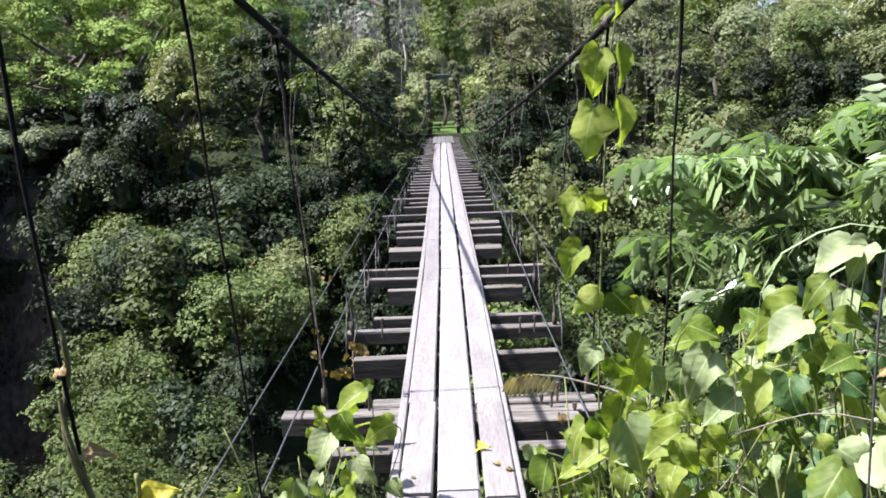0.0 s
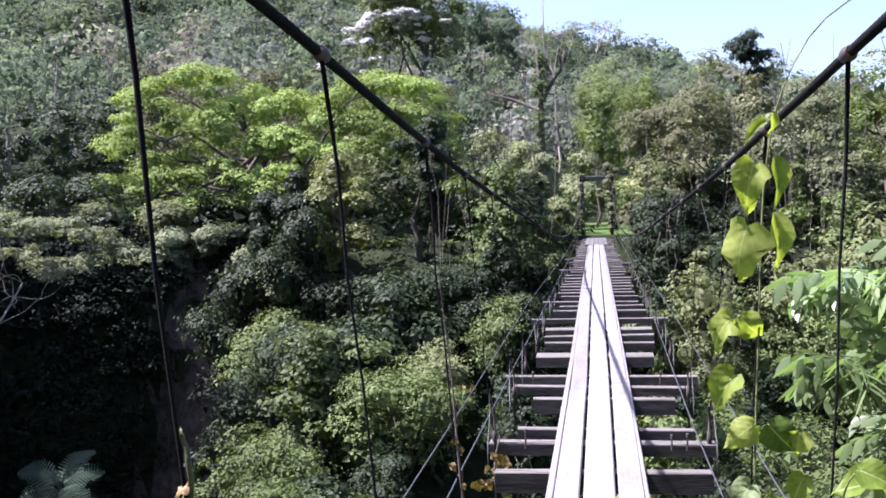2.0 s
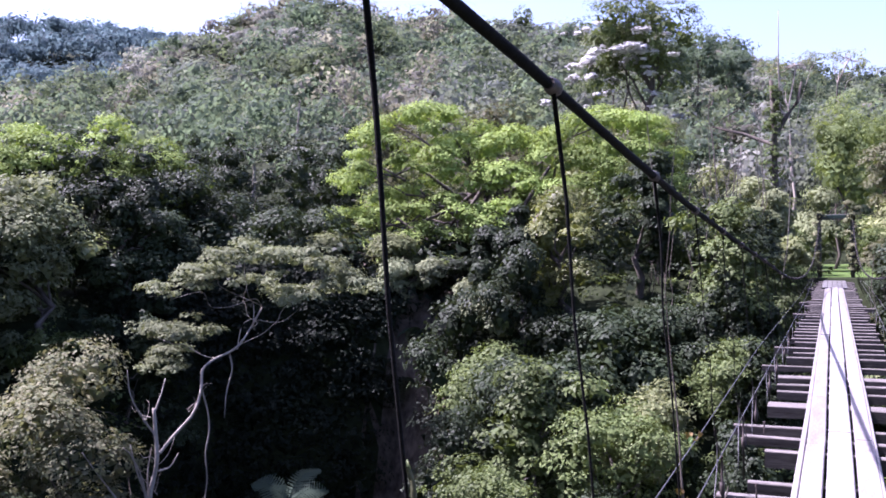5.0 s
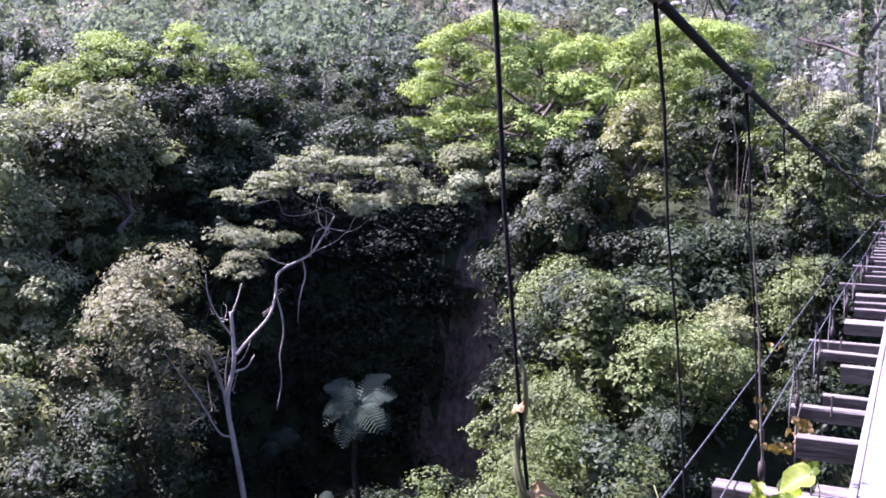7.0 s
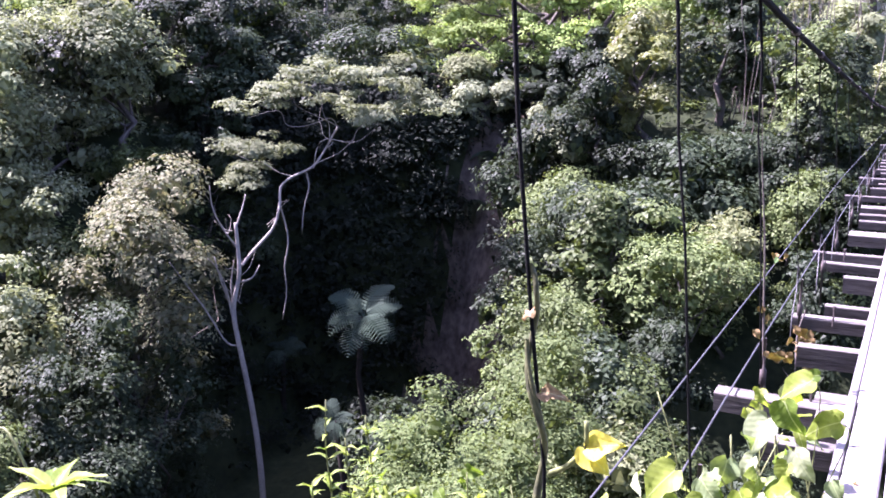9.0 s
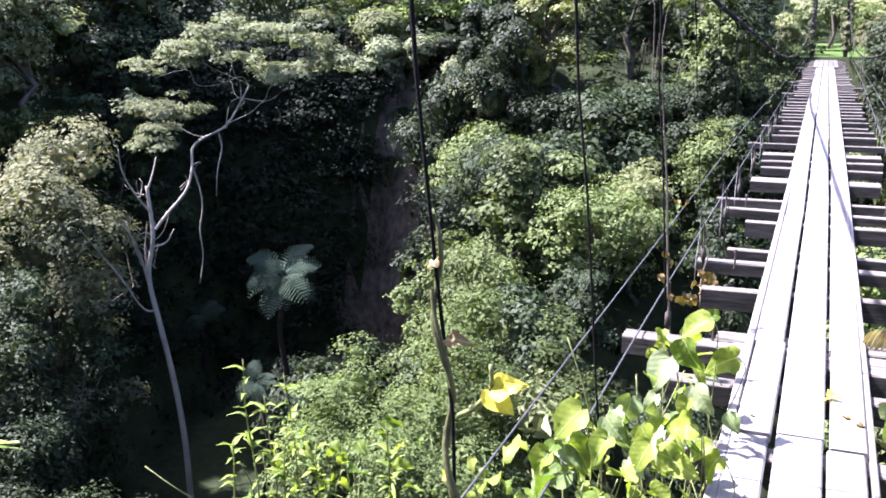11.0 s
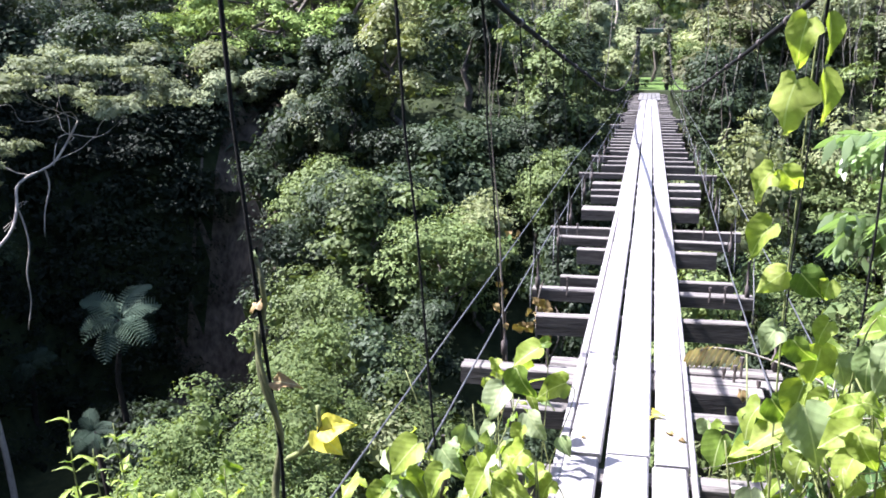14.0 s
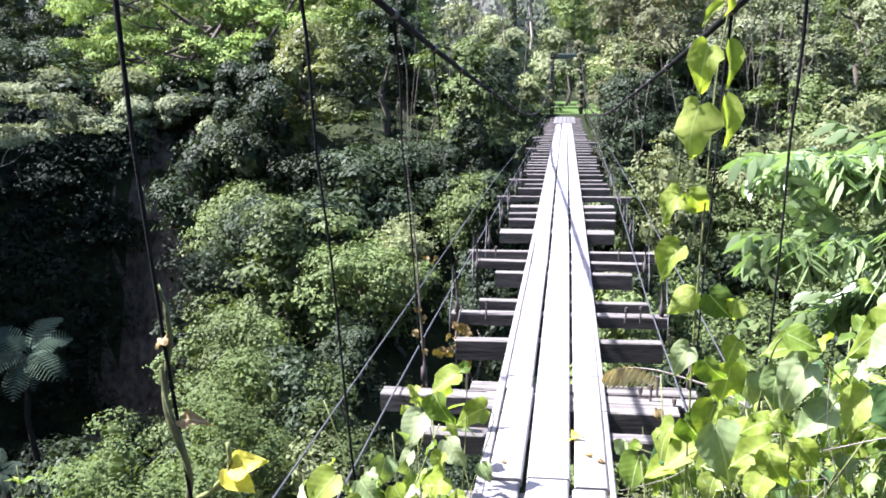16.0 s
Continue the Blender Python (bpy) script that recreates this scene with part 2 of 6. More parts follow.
def tube(pts, radii, sides=6):
    pts = np.asarray(pts, float)
    radii = np.broadcast_to(radii, len(pts))
    d = unit(np.gradient(pts, axis=0))
    ref = np.where(np.abs(d[:, 2:]) > 0.9, np.array([[1.0, 0, 0]]), np.array([[0, 0, 1.0]]))
    a = unit(np.cross(d, ref))
    b = np.cross(d, a)
    ang = np.linspace(0, 2 * np.pi, sides, endpoint=False)
    v = pts[:, None] + radii[:, None, None] * (np.cos(ang)[None, :, None] * a[:, None] + np.sin(ang)[None, :, None] * b[:, None])
    i = np.arange(len(pts) - 1)[:, None] * sides
    j = np.arange(sides)[None]
    q = np.stack([i + j, i + (j + 1) % sides, i + sides + (j + 1) % sides, i + sides + j], -1).reshape(-1, 4)
    v = v.reshape(-1, 3)
    caps = []
    for e in (0, (len(pts) - 1) * sides):
        for s in range(1, sides - 1, 2):
            caps.append((e, e + s, e + s + 1, e + (s + 2) % sides))
    return v, np.concatenate([q, np.array(caps)])


def join(pieces):
    vs, qs, o = [], [], 0
    for v, q in pieces:
        vs.append(v)
        qs.append(q + o)
        o += len(v)
    return np.concatenate(vs), np.concatenate(qs)


def bend(rng, a, b, k=6, wobble=0.1):
    """A crooked line from a to b."""
    a, b = np.asarray(a, float), np.asarray(b, float)
    s = np.linspace(0, 1, k)[:, None]
    w = rng.normal(size=(k, 3)) * wobble * np.linalg.norm(b - a)
    w[0] = w[-1] = 0
    return a + (b - a) * s + w


def box(x0, x1, y0, y1, z0, z1, chamfer=0.006):
    """A sawn piece with chamfered upper edges, as one ring of eight points along its longer side."""
    if x1 - x0 > y1 - y0:
        v, q = box(y0, y1, x0, x1, z0, z1, chamfer)
        return v[:, [1, 0, 2]], q[:, ::-1]
    c = chamfer
    ring = np.array([(x0, z0), (x1, z0), (x1, z1 - c), (x1 - c, z1), (x0 + c, z1), (x0, z1 - c)])
    v = np.array([(p[0], y, p[1]) for y in (y0, y1) for p in ring])
    q = [(j, (j + 1) % 6, 6 + (j + 1) % 6, 6 + j) for j in range(6)]
    q += [(5, 2, 1, 0), (5, 4, 3, 2), (6, 7, 8, 11), (8, 9, 10, 11)]
    return v, np.array(q)[:, ::-1]


# ---- ground: near bank, gorge, far bank, wooded hill ----
BANK_AZ = [-180, -120, -60, -30, -10, 0, 10, 20, 33, 42, 50, 60, 90, 120, 180]
BANK_R = [60, 50, 42, 41, 44, 45.5, 44, 41, 39.5, 39, 38, 37, 38, 45, 60]
# the hill's crest: its height over the bank by compass bearing from the bridge head
RIDGE_AZ = [-180, -40, -30, -22, -16, -8, -5, -1.4, 2, 6, 10, 17, 23, 26, 28, 31, 33.5, 36.5, 39, 41, 44.6, 52, 70, 180]
RIDGE_Z = [14, 14, 12, 8, 11, 15, 19, 22, 24, 29, 32, 33, 35, 34, 37.5, 38.5, 36, 31, 28.5, 25, 21, 18, 16, 14]


def step(a, b, v):
    s = np.clip((v - a) / (b - a), 0, 1)
    return s * s * (3 - 2 * s)


def bank_distance(x, y):
    az = np.degrees(np.arctan2(-x, y))
    return np.hypot(x, y) - np.interp(az, BANK_AZ, BANK_R), az


def bare(az, s, z):
    """Where the cliff shows bare soil."""
    ragged = 0.5 * np.sin(z * 1.9) + 0.3 * np.sin(z * 4.3 + 1) + 0.35 * np.sin(s * 3.1)
    return (s < 0.5) & (s > -11) & (az > 22.4 + 0.12 * -z + ragged) & (az < 25.2 + 0.36 * -z + 1.4 * ragged) & (z < -0.5)


def ground(x, y):
    x, y = np.asarray(x, float), np.asarray(y, float)
    s, az = bank_distance(x, y)
    near = -0.35 - 12.5 * step(0.9, 11, y - 0.12 * np.abs(x) + 0.8 * np.sin(x * 0.7)) + 0.22 * np.clip(-y - 2, 0, 90)
    wall = np.interp(az, [-60, -10, -3, 3, 18, 22.5, 26, 36, 41, 60], [14, 16, 24, 30, 28, 9, 4.5, 4.5, 9, 12])
    far = -12.8 + 12.9 * step(-wall, 0, s)
    hill = np.interp(az, RIDGE_AZ, RIDGE_Z) * np.clip((s - 9) / 116, 0, 1) ** 1.15 * (1 - 0.5 * step(140, 420, s))
    hill = hill + 62 * np.exp(-(((x + 262) / 95) ** 2 + ((y - 262) / 110) ** 2))
    bumps = 0.5 * np.sin(x * 0.31 + 1.3) * np.sin(y * 0.27) + 0.25 * np.sin(x * 0.9 + y * 0.7)
    flat = step(2.5, 7, np.hypot(np.maximum(np.abs(x) - 2, 0), np.maximum(np.abs(y - 54) - 14, 0)))
    lawn = 0.06
    rocky = step(20.5, 23, az) * (1 - step(28, 30, az)) * step(-11, -7, s) * (1 - step(-0.5, 0.5, s))
    bumps = bumps + rocky * (0.5 * np.sin(x * 2.3 + y * 1.1) * np.sin(y * 2.9 - x) + 0.3 * np.sin(x * 5.1 - y * 2.2) * np.sin(y * 4.6 + x * 1.7))
    z = np.maximum(near, far + hill + bumps * np.where(s > -12, 1, 0.4) * step(2, 8, y))
    return np.where(y > 40, z * flat + lawn * (1 - flat), z)


def ground_sheet():
    u = np.linspace(-1, 1, 181)
    gx = np.sinh(u * 4.4) / np.sinh(4.4) * 1600 - 8
    gy = np.sinh(u * 4.4) / np.sinh(4.4) * 1600 + 32
    gx = np.unique(np.concatenate([gx, np.arange(-23, -9, 0.45)]))
    gy = np.unique(np.concatenate([gy, np.arange(27, 41, 0.45)]))
    x, y = np.meshgrid(gx, gy)
    v = np.stack([x, y, ground(x, y)], -1).reshape(-1, 3)
    k = len(gx)
    i = (np.arange(len(gy) - 1)[:, None] * k + np.arange(k - 1)[None]).reshape(-1)
    q = np.stack([i, i + 1, i + k + 1, i + k], 1)
    me = smooth(mesh_from("ground", v, q, SOIL))
    me.materials.append(rough_material("lawn", (0.03, 0.06, 0.014), (0.09, 0.14, 0.035), 1.5, 0.9, 0.6, (1, 1, 1), 0, 20))
    mid = v[q].mean(1)
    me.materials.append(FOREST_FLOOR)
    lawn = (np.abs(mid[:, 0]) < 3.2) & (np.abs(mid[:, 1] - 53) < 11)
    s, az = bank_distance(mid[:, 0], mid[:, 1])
    # The hollow's wall takes the near-black floor too, in place of shade.
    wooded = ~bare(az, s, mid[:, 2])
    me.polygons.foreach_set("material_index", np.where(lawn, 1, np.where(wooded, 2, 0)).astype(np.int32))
    tagged(new("ground", me), "steep gorge with bare brown soil and wooded banks", "ground", kind="structure")


ground_sheet()


def polar(az, r):
    return -r * math.sin(radians(az)), r * math.cos(radians(az))


# ---- trees ----
def darts(rng, c, n, length, width, hang=0.6, droop=0.1):
    """Small leaves as single pointed faces at the places c that face n, their tips hanging."""
    k = len(c)
    t = rng.normal(size=(k, 3)) + np.array((0, 0, -hang))
    t = unit(t - n * (t * n).sum(1, keepdims=True))
    b = np.cross(n, t)
    length, width = np.broadcast_to(length, k)[:, None], np.broadcast_to(width, k)[:, None]
    v = np.stack([c + t * length * 0.55 - n * droop * length, c - t * length * 0.45 + b * width * 0.5, c - t * length * 0.3 - b * width * 0.5], 1)
    return v.reshape(-1, 3), np.arange(3 * k).reshape(k, 3)


def crown_leaves(rng, lobes, count, size, slim=0.5, up=0.7, flat=0.85, gaps=0.35, hang=0.8, scatter=0.22, inner=0.8, tuft=3.2, per=16, bump=0.55, core=34, shell=(0.35, 0.72), wild=0.3):
    """Leaves in small tufts over the outer shells of the clumps (x, y, z, radius), thinned so that dark gaps stay,
    and a few large inner leaves that close each clump."""
    lobes = np.asarray(lobes, float)
    w = lobes[:, 3] ** 2
    k = max(int(count / per), 6)
    idx = rng.choice(len(lobes), size=k, p=w / w.sum())
    d = unit(rng.normal(size=(k, 3)))
    turn = (d[:, 2] < -0.2) & (rng.random(k) < 0.75)
    d[turn, 2] *= -1
    off = d * (lobes[idx, 3] * rng.uniform(inner, 1.1, k))[:, None]
    off[:, 2] *= flat
    c = lobes[idx, :3] + off
    f = np.sin(c[:, 0] * 1.6 + 0.7 * c[:, 2]) * np.sin(c[:, 1] * 1.8 + 1.1 * c[:, 0]) * np.sin(c[:, 2] * 2.1 + 0.4 * c[:, 1])
    f = f + 0.7 * np.sin(c[:, 0] * 4.3 + c[:, 2]) * np.sin(c[:, 1] * 4.1) * np.sin(c[:, 2] * 4.7 + c[:, 0])
    keep = f + 0.45 * rng.random(k) + 0.55 * np.minimum(d[:, 2] - 0.1, 0.5) > 0.24 - gaps * 0.55
    c, d, idx = c[keep], d[keep], idx[keep]
    k = len(c)
    wide = np.minimum(size * tuft * rng.uniform(0.5, 1.5, k), lobes[idx, 3] * 0.7)
    who = rng.integers(0, k, int(k * per))
    axis = unit(d * 0.5 + np.array((0, 0, 0.75)))
    e = unit(rng.normal(size=(len(who), 3)))
    low = (e * axis[who]).sum(1)
    e = np.where((low < -0.1)[:, None], e - 2 * low[:, None] * axis[who], e)
    at = e * (wide[who] * rng.uniform(0.6, 1.05, len(who)))[:, None]
    at[:, 2] *= 0.65
    n = unit(e * bump + d[who] * (0.95 - bump) + np.array((0, 0, up * 0.7)) + rng.normal(size=e.shape) * scatter)
    ln = size * rng.uniform(0.6, 1.3, len(who))
    pieces = [darts(rng, c[who] + at, n, ln, ln * slim * 1.3, hang)]
    if core:
        who = np.repeat(np.arange(len(lobes)), core)
        e = unit(rng.normal(size=(len(who), 3)))
        at = e * (lobes[who, 3] * rng.uniform(*shell, len(who)))[:, None]
        at[:, 2] *= flat
        big = np.minimum(lobes[who, 3] * 0.6, size * 2.4)
        pieces.append(darts(rng, lobes[who, :3] + at, unit(e + rng.normal(size=e.shape) * wild), big, big * 0.8, hang))
    return join(pieces)


def make_lobes(rng, centre, radii, n, r, floor=-0.4):
    d = unit(rng.normal(size=(n, 3)))
    d[:, 2] = np.where(d[:, 2] < floor, -d[:, 2], d[:, 2])
    p = np.asarray(centre) + d * np.asarray(radii) * rng.uniform(0.45, 1.0, (n, 1))
    return np.column_stack([p, r * rng.uniform(0.45, 1.45, n)])


def draped_lobes(rng, centre, radii, n, r):
    """Clumps in uneven hanging columns, as creepers over a tree make them."""
    lobes = []
    for i in range(max(4, n // 4)):
        a, far = rng.uniform(0, 6.283), math.sqrt(rng.random())
        x, y = math.cos(a) * far * radii[0], math.sin(a) * far * radii[1]
        top = radii[2] * (1.05 - 0.5 * far * far) * rng.uniform(0.55, 1.0)
        low = -radii[2] * rng.uniform(0.1, 1.0)
        for k in range(int(3 + (top - low) / (r * 1.1))):
            h = top - k * r * rng.uniform(0.75, 1.2)
            if h < low:
                break
            grow = 1 + 0.12 * k
            lobes.append((centre[0] + x * grow + rng.normal() * r * 0.3, centre[1] + y * grow + rng.normal() * r * 0.3, centre[2] + h, r * rng.uniform(0.4, 0.95)))
    return np.array(lobes)


def wood(rng, base, lobes, thick, bark, limbs=9, lean=0.06, name="trunk"):
    """A tapered trunk with limbs that reach into the clumps."""
    lobes = np.asarray(lobes)
    top = lobes[:, :3].mean(0)
    base = np.asarray(base, float)
    line = bend(rng, base - np.array((0, 0, 0.5)), top, 7, lean)
    parts = [tube(line, np.linspace(thick, thick * 0.45, 7), 8)]
    for i in rng.choice(len(lobes), min(limbs, len(lobes)), replace=False):
        a = line[rng.integers(3, 7)]
        parts.append(tube(bend(rng, a, lobes[i, :3], 5, 0.07), np.linspace(thick * 0.4, thick * 0.08, 5), 5))
    return smooth(mesh_from(name, *join(parts), bark))


def tree(kind, label, x, y, z, centre, radii, n, r, count, size, leaf, bark=BARK, thick=0.18, seed=1, group="", slim=0.5, up=0.7,
         flat=0.85, gaps=0.35, hang=0.8, category="tree", limbs=9, floor=-0.4, scatter=0.22, drape=False):
    """A tree that stands at x, y, z, its crown's centre and radii told from its foot."""
    rng = np.random.default_rng(seed)
    lobes = draped_lobes(rng, centre, radii, n, r) if drape else make_lobes(rng, centre, radii, n, r, floor)
    root = tagged(new(kind), label, category, group)
    root.location = (x, y, z)
    child("trunk", wood(rng, (0, 0, 0), lobes, thick, bark, limbs), root)
    child("crown", mesh_from("crown", *crown_leaves(rng, lobes, count * 1.5, size * 0.6, slim, up, flat, gaps, hang, scatter), leaf), root)
    return root


def stand(x, y, sink=0.15):
    return x, y, float(ground(x, y)) - sink


# ---- far hillside ----
def hillside_woods():
    """The far wooded slopes, crown beside crown, too many to count."""
    rng = np.random.default_rng(11)
    pieces = {HILL_DARK: [], HILL_MID: [], HILL_GREY: [], HILL_BROWN: [], HILL_PALE: [], HILL_HAZED: []}
    mats = list(pieces)
    trunks = []
    made = tries = 0
    while made < 1270:
        if made < 970:
            tries += 1
            az, r = -15 + 73 * (tries * 0.7548777 % 1) + rng.normal() * 0.3, math.sqrt(62 ** 2 + (195 ** 2 - 62 ** 2) * (tries * 0.5698403 % 1))
        else:
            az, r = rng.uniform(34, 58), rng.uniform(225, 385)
        x, y = polar(az, r)
        s, _ = bank_distance(np.float64(x), np.float64(y))
        if s < 22 or (abs(x) < 6 and y < 72):
            continue
        z = float(ground(x, y))
        big = rng.uniform(0.8, 2.3) * (0.9 if r < 192 else 1.5)
        tall = rng.uniform(4.0, 8.0) * min(big, 1.2)
        lobes = make_lobes(rng, (x, y, z + tall * 0.5), (1.9 * big, 1.9 * big, tall * 0.4), 7, 1.3 * big)
        pick = HILL_HAZED if r > 200 else mats[rng.choice(5, p=[0.42, 0.30, 0.16, 0.10, 0.02] if not 2 < az < 14 else [0.24, 0.16, 0.36, 0.21, 0.03])]
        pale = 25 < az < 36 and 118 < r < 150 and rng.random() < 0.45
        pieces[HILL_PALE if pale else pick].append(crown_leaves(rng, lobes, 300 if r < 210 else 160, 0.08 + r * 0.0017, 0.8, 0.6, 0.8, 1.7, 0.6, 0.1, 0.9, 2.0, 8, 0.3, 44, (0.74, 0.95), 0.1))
        if rng.random() < (0.2 if not 2 < az < 14 else 0.6):
            trunks.append(tube(bend(rng, (x, y, z - 0.5), (x, y, z + tall * 0.8), 4, 0.03), np.linspace(0.16, 0.05, 4), 4))
        made += 1
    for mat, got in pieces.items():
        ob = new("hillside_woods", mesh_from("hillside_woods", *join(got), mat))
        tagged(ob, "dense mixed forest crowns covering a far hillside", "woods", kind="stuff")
    ob = new("hillside_trunks", mesh_from("hillside_trunks", *join(trunks), PALE_BARK))
    tagged(ob, "thin pale trunks between the hillside crowns", "woods", kind="stuff")


hillside_woods()


# ---- woods along the far bank ----
def bank_woods():
    """A few kinds of broadleaf trees, repeated along the top of the far bank."""
    kinds = []
    for i, (leaf, label) in enumerate([(LEAF_BROWN, "olive broadleaf tree on the gorge bank"), (LEAF_MID, "mid-green broadleaf tree on the gorge bank"),
                                       (LEAF_GREY, "grey-green broadleaf tree hung with creepers"), (LEAF_DARK, "tall dark tree with drooping foliage")]):
        t = tree("broadleaf_tree", label, 0, 0, -60, (0, 0, 3.3 + 0.5 * (i == 3)), (2.2, 2.2, 3.2 + 0.8 * (i == 3)), 15, 1.15, 3300, 0.3, leaf,
                 seed=40 + i, group="woods along the far bank", gaps=0.36, drape=i > 1)
        kinds.append(t)
    rng = np.random.default_rng(5)
    placed, tries = [], 0
    first = [True] * 4
    while len(placed) < 54 and tries < 6000:
        tries += 1
        az = rng.uniform(-33, 53)
        s = rng.uniform(-1.0, 24)
        r = np.interp(az, BANK_AZ, BANK_R) + s
        x, y = polar(az, r)
        if az > 45 and s < 12 or 2.5 < az < 10 and s < 17 or (abs(x + 0.1) < 4.2 and y < 70) or (8 < az < 30 and s < 7) or (-14 < az < 0 and s < 6) or (27 < az < 38 and s < 4):
            continue
        if any(math.hypot(x - a, y - b) < 3.7 for a, b in placed):
            continue
        placed.append((x, y))
        k = (2 if rng.random() < 0.7 else 1) if -1 < az < 10 else rng.choice([1, 2, 2]) if az < -1 else rng.integers(0, 3) if az < 26 else 3 if az < 44 else rng.choice([0, 2, 3])
        big = rng.uniform(0.75, 1.2) * (0.85 if az > 26 else 1.0)
        m = Matrix.Translation(stand(x, y)) @ Matrix.Rotation(rng.uniform(0, 6.28), 4, "Z") @ Matrix.Diagonal((big, big, big * rng.uniform(0.85, 1.15), 1))
        if first[k]:
            kinds[k].matrix_basis = m
            first[k] = False
        else:
            copy_thing(kinds[k], Matrix.Identity(4)).matrix_basis = m


bank_woods()

# unseen woods added behind the bridge head to hold back the sky's light
for i in range(13):
    a = -1.75 + 3.5 * i / 12
    x, y = 13 * math.sin(a) * (1.15 if i % 2 else 0.9), -3.5 - 11 * math.cos(a) * (1.1 if i % 2 else 0.85)
    tree("near_bank_tree", "tall unseen tree added behind the bridge head to block skylight", *stand(x, y), (0, 0, 5.0), (3.0, 3.0, 4.2), 26, 1.3, 1600, 0.6, LEAF_MID if i % 2 else LEAF_DARK,
         seed=700 + i, group="woods behind the bridge head", floor=-0.9, thick=0.25)


# ---- single trees on the far bank ----
def bright_tree():
    """The broad yellow-green tree: clouds of foliage on spreading limbs."""
    rng = np.random.default_rng(21)
    x, y = polar(18.5, 44.5)
    z = float(ground(x, y)) - 0.2
    root = tagged(new("spreading_tree"), "broad bright yellow-green tree with cloud-like foliage", "tree")
    root.location = (x, y, z)
    lobes = []
    while len(lobes) < 128:
        az = rng.uniform(8.8, 29.5)
        high = np.interp(az, [8.5, 10, 12, 14.6, 17, 20.2, 23.6, 27, 28.5, 29.5], [4.5, 7.2, 8.0, 7.6, 6.4, 7.5, 8.6, 7.6, 4.6, 1.4])
        low = np.interp(az, [8.5, 14, 18, 20, 22, 26, 29.5], [3.4, 3.6, 3.0, 1.2, -2.2, -1.9, 0.5])
        el = high - (high - low) * rng.random() ** 1.5
        round_off = math.sqrt(max(0.05, 1 - ((az - 19) / 11.5) ** 2))
        far = 45 - 4.8 * round_off * (1 if rng.random() < 0.7 else -0.8) * rng.uniform(0.7, 1.0) * (0.5 + 0.5 * (high - el) / (high - low))
        px, py = polar(az, far)
        pz = 1.6 + far * math.tan(radians(el)) - z
        if any(math.dist((px - x, py - y, pz), q[:3]) < 1.0 for q in lobes):
            continue
        lobes.append((px - x, py - y, pz - 0.35, rng.uniform(0.5, 1.0)))
    child("trunk", wood(rng, (0.8, 0, -1.5), lobes, 0.32, BARK, 26), root)
    child("crown", mesh_from("crown", *crown_leaves(rng, lobes, 135000, 0.115, 0.6, 0.8, 0.55, 0.42, 0.6, 0.25, 0.85, 3.0, 18, 0.5), LEAF_BRIGHT), root)


bright_tree()

for az, r, top, wide, seed in [(43.6, 45, 7.6, 3.3, 23), (39.2, 45, 6.0, 1.7, 24), (47.2, 44, 6.6, 2.6, 25)]:
    px, py, pz = stand(*polar(az, r))
    rng = np.random.default_rng(seed)
    root = tagged(new("broadleaf_tree"), "dark tree crowned with yellow-green cloud-like foliage", "tree")
    root.location = (px, py, pz)
    h = top - pz
    under = make_lobes(rng, (0, 0, h * 0.56), (wide, wide, h * 0.34), 26, 1.0)
    pads = make_lobes(rng, (0.5, -0.5, h * 0.62), (wide * 1.08, wide * 1.08, h * 0.36), 36, 0.72, -0.15)
    child("trunk", wood(rng, (0, 0, 0), under, 0.2, BARK), root)
    child("crown", mesh_from("crown", *crown_leaves(rng, under, 11000, 0.15, 0.55, gaps=0.4), LEAF_DARK), root)
    child("young_foliage", mesh_from("young_foliage", *crown_leaves(rng, pads, 20000, 0.125, 0.6, 0.8, 0.45, 0.3, 0.6, 0.25, 0.85, 3.0, 18, 0.5, 10), LEAF_BRIGHT), root, "yellow-green foliage pads")

x, y = polar(11.5, 57)
white = tree("flowering_tree", "tall tree with clusters of white blossom", *stand(x, y), (0.3, 0, 11.6), (3.4, 3.2, 4.4), 30, 1.2, 15000, 0.28, LEAF_MID, seed=31, thick=0.26)
rng = np.random.default_rng(32)
lob = make_lobes(rng, (-0.6, -2.4, 10.0), (4.5, 2.4, 4.8), 58, 0.34)
child("blossom", mesh_from("blossom", *crown_leaves(rng, lob, 10000, 0.14, 0.8, 1.6, 0.3, 1.4, 0.4, 0.15, 0.3, 1.6, 12, 0.2, 0), LEAF_FLOWER), white, "white blossom clusters")

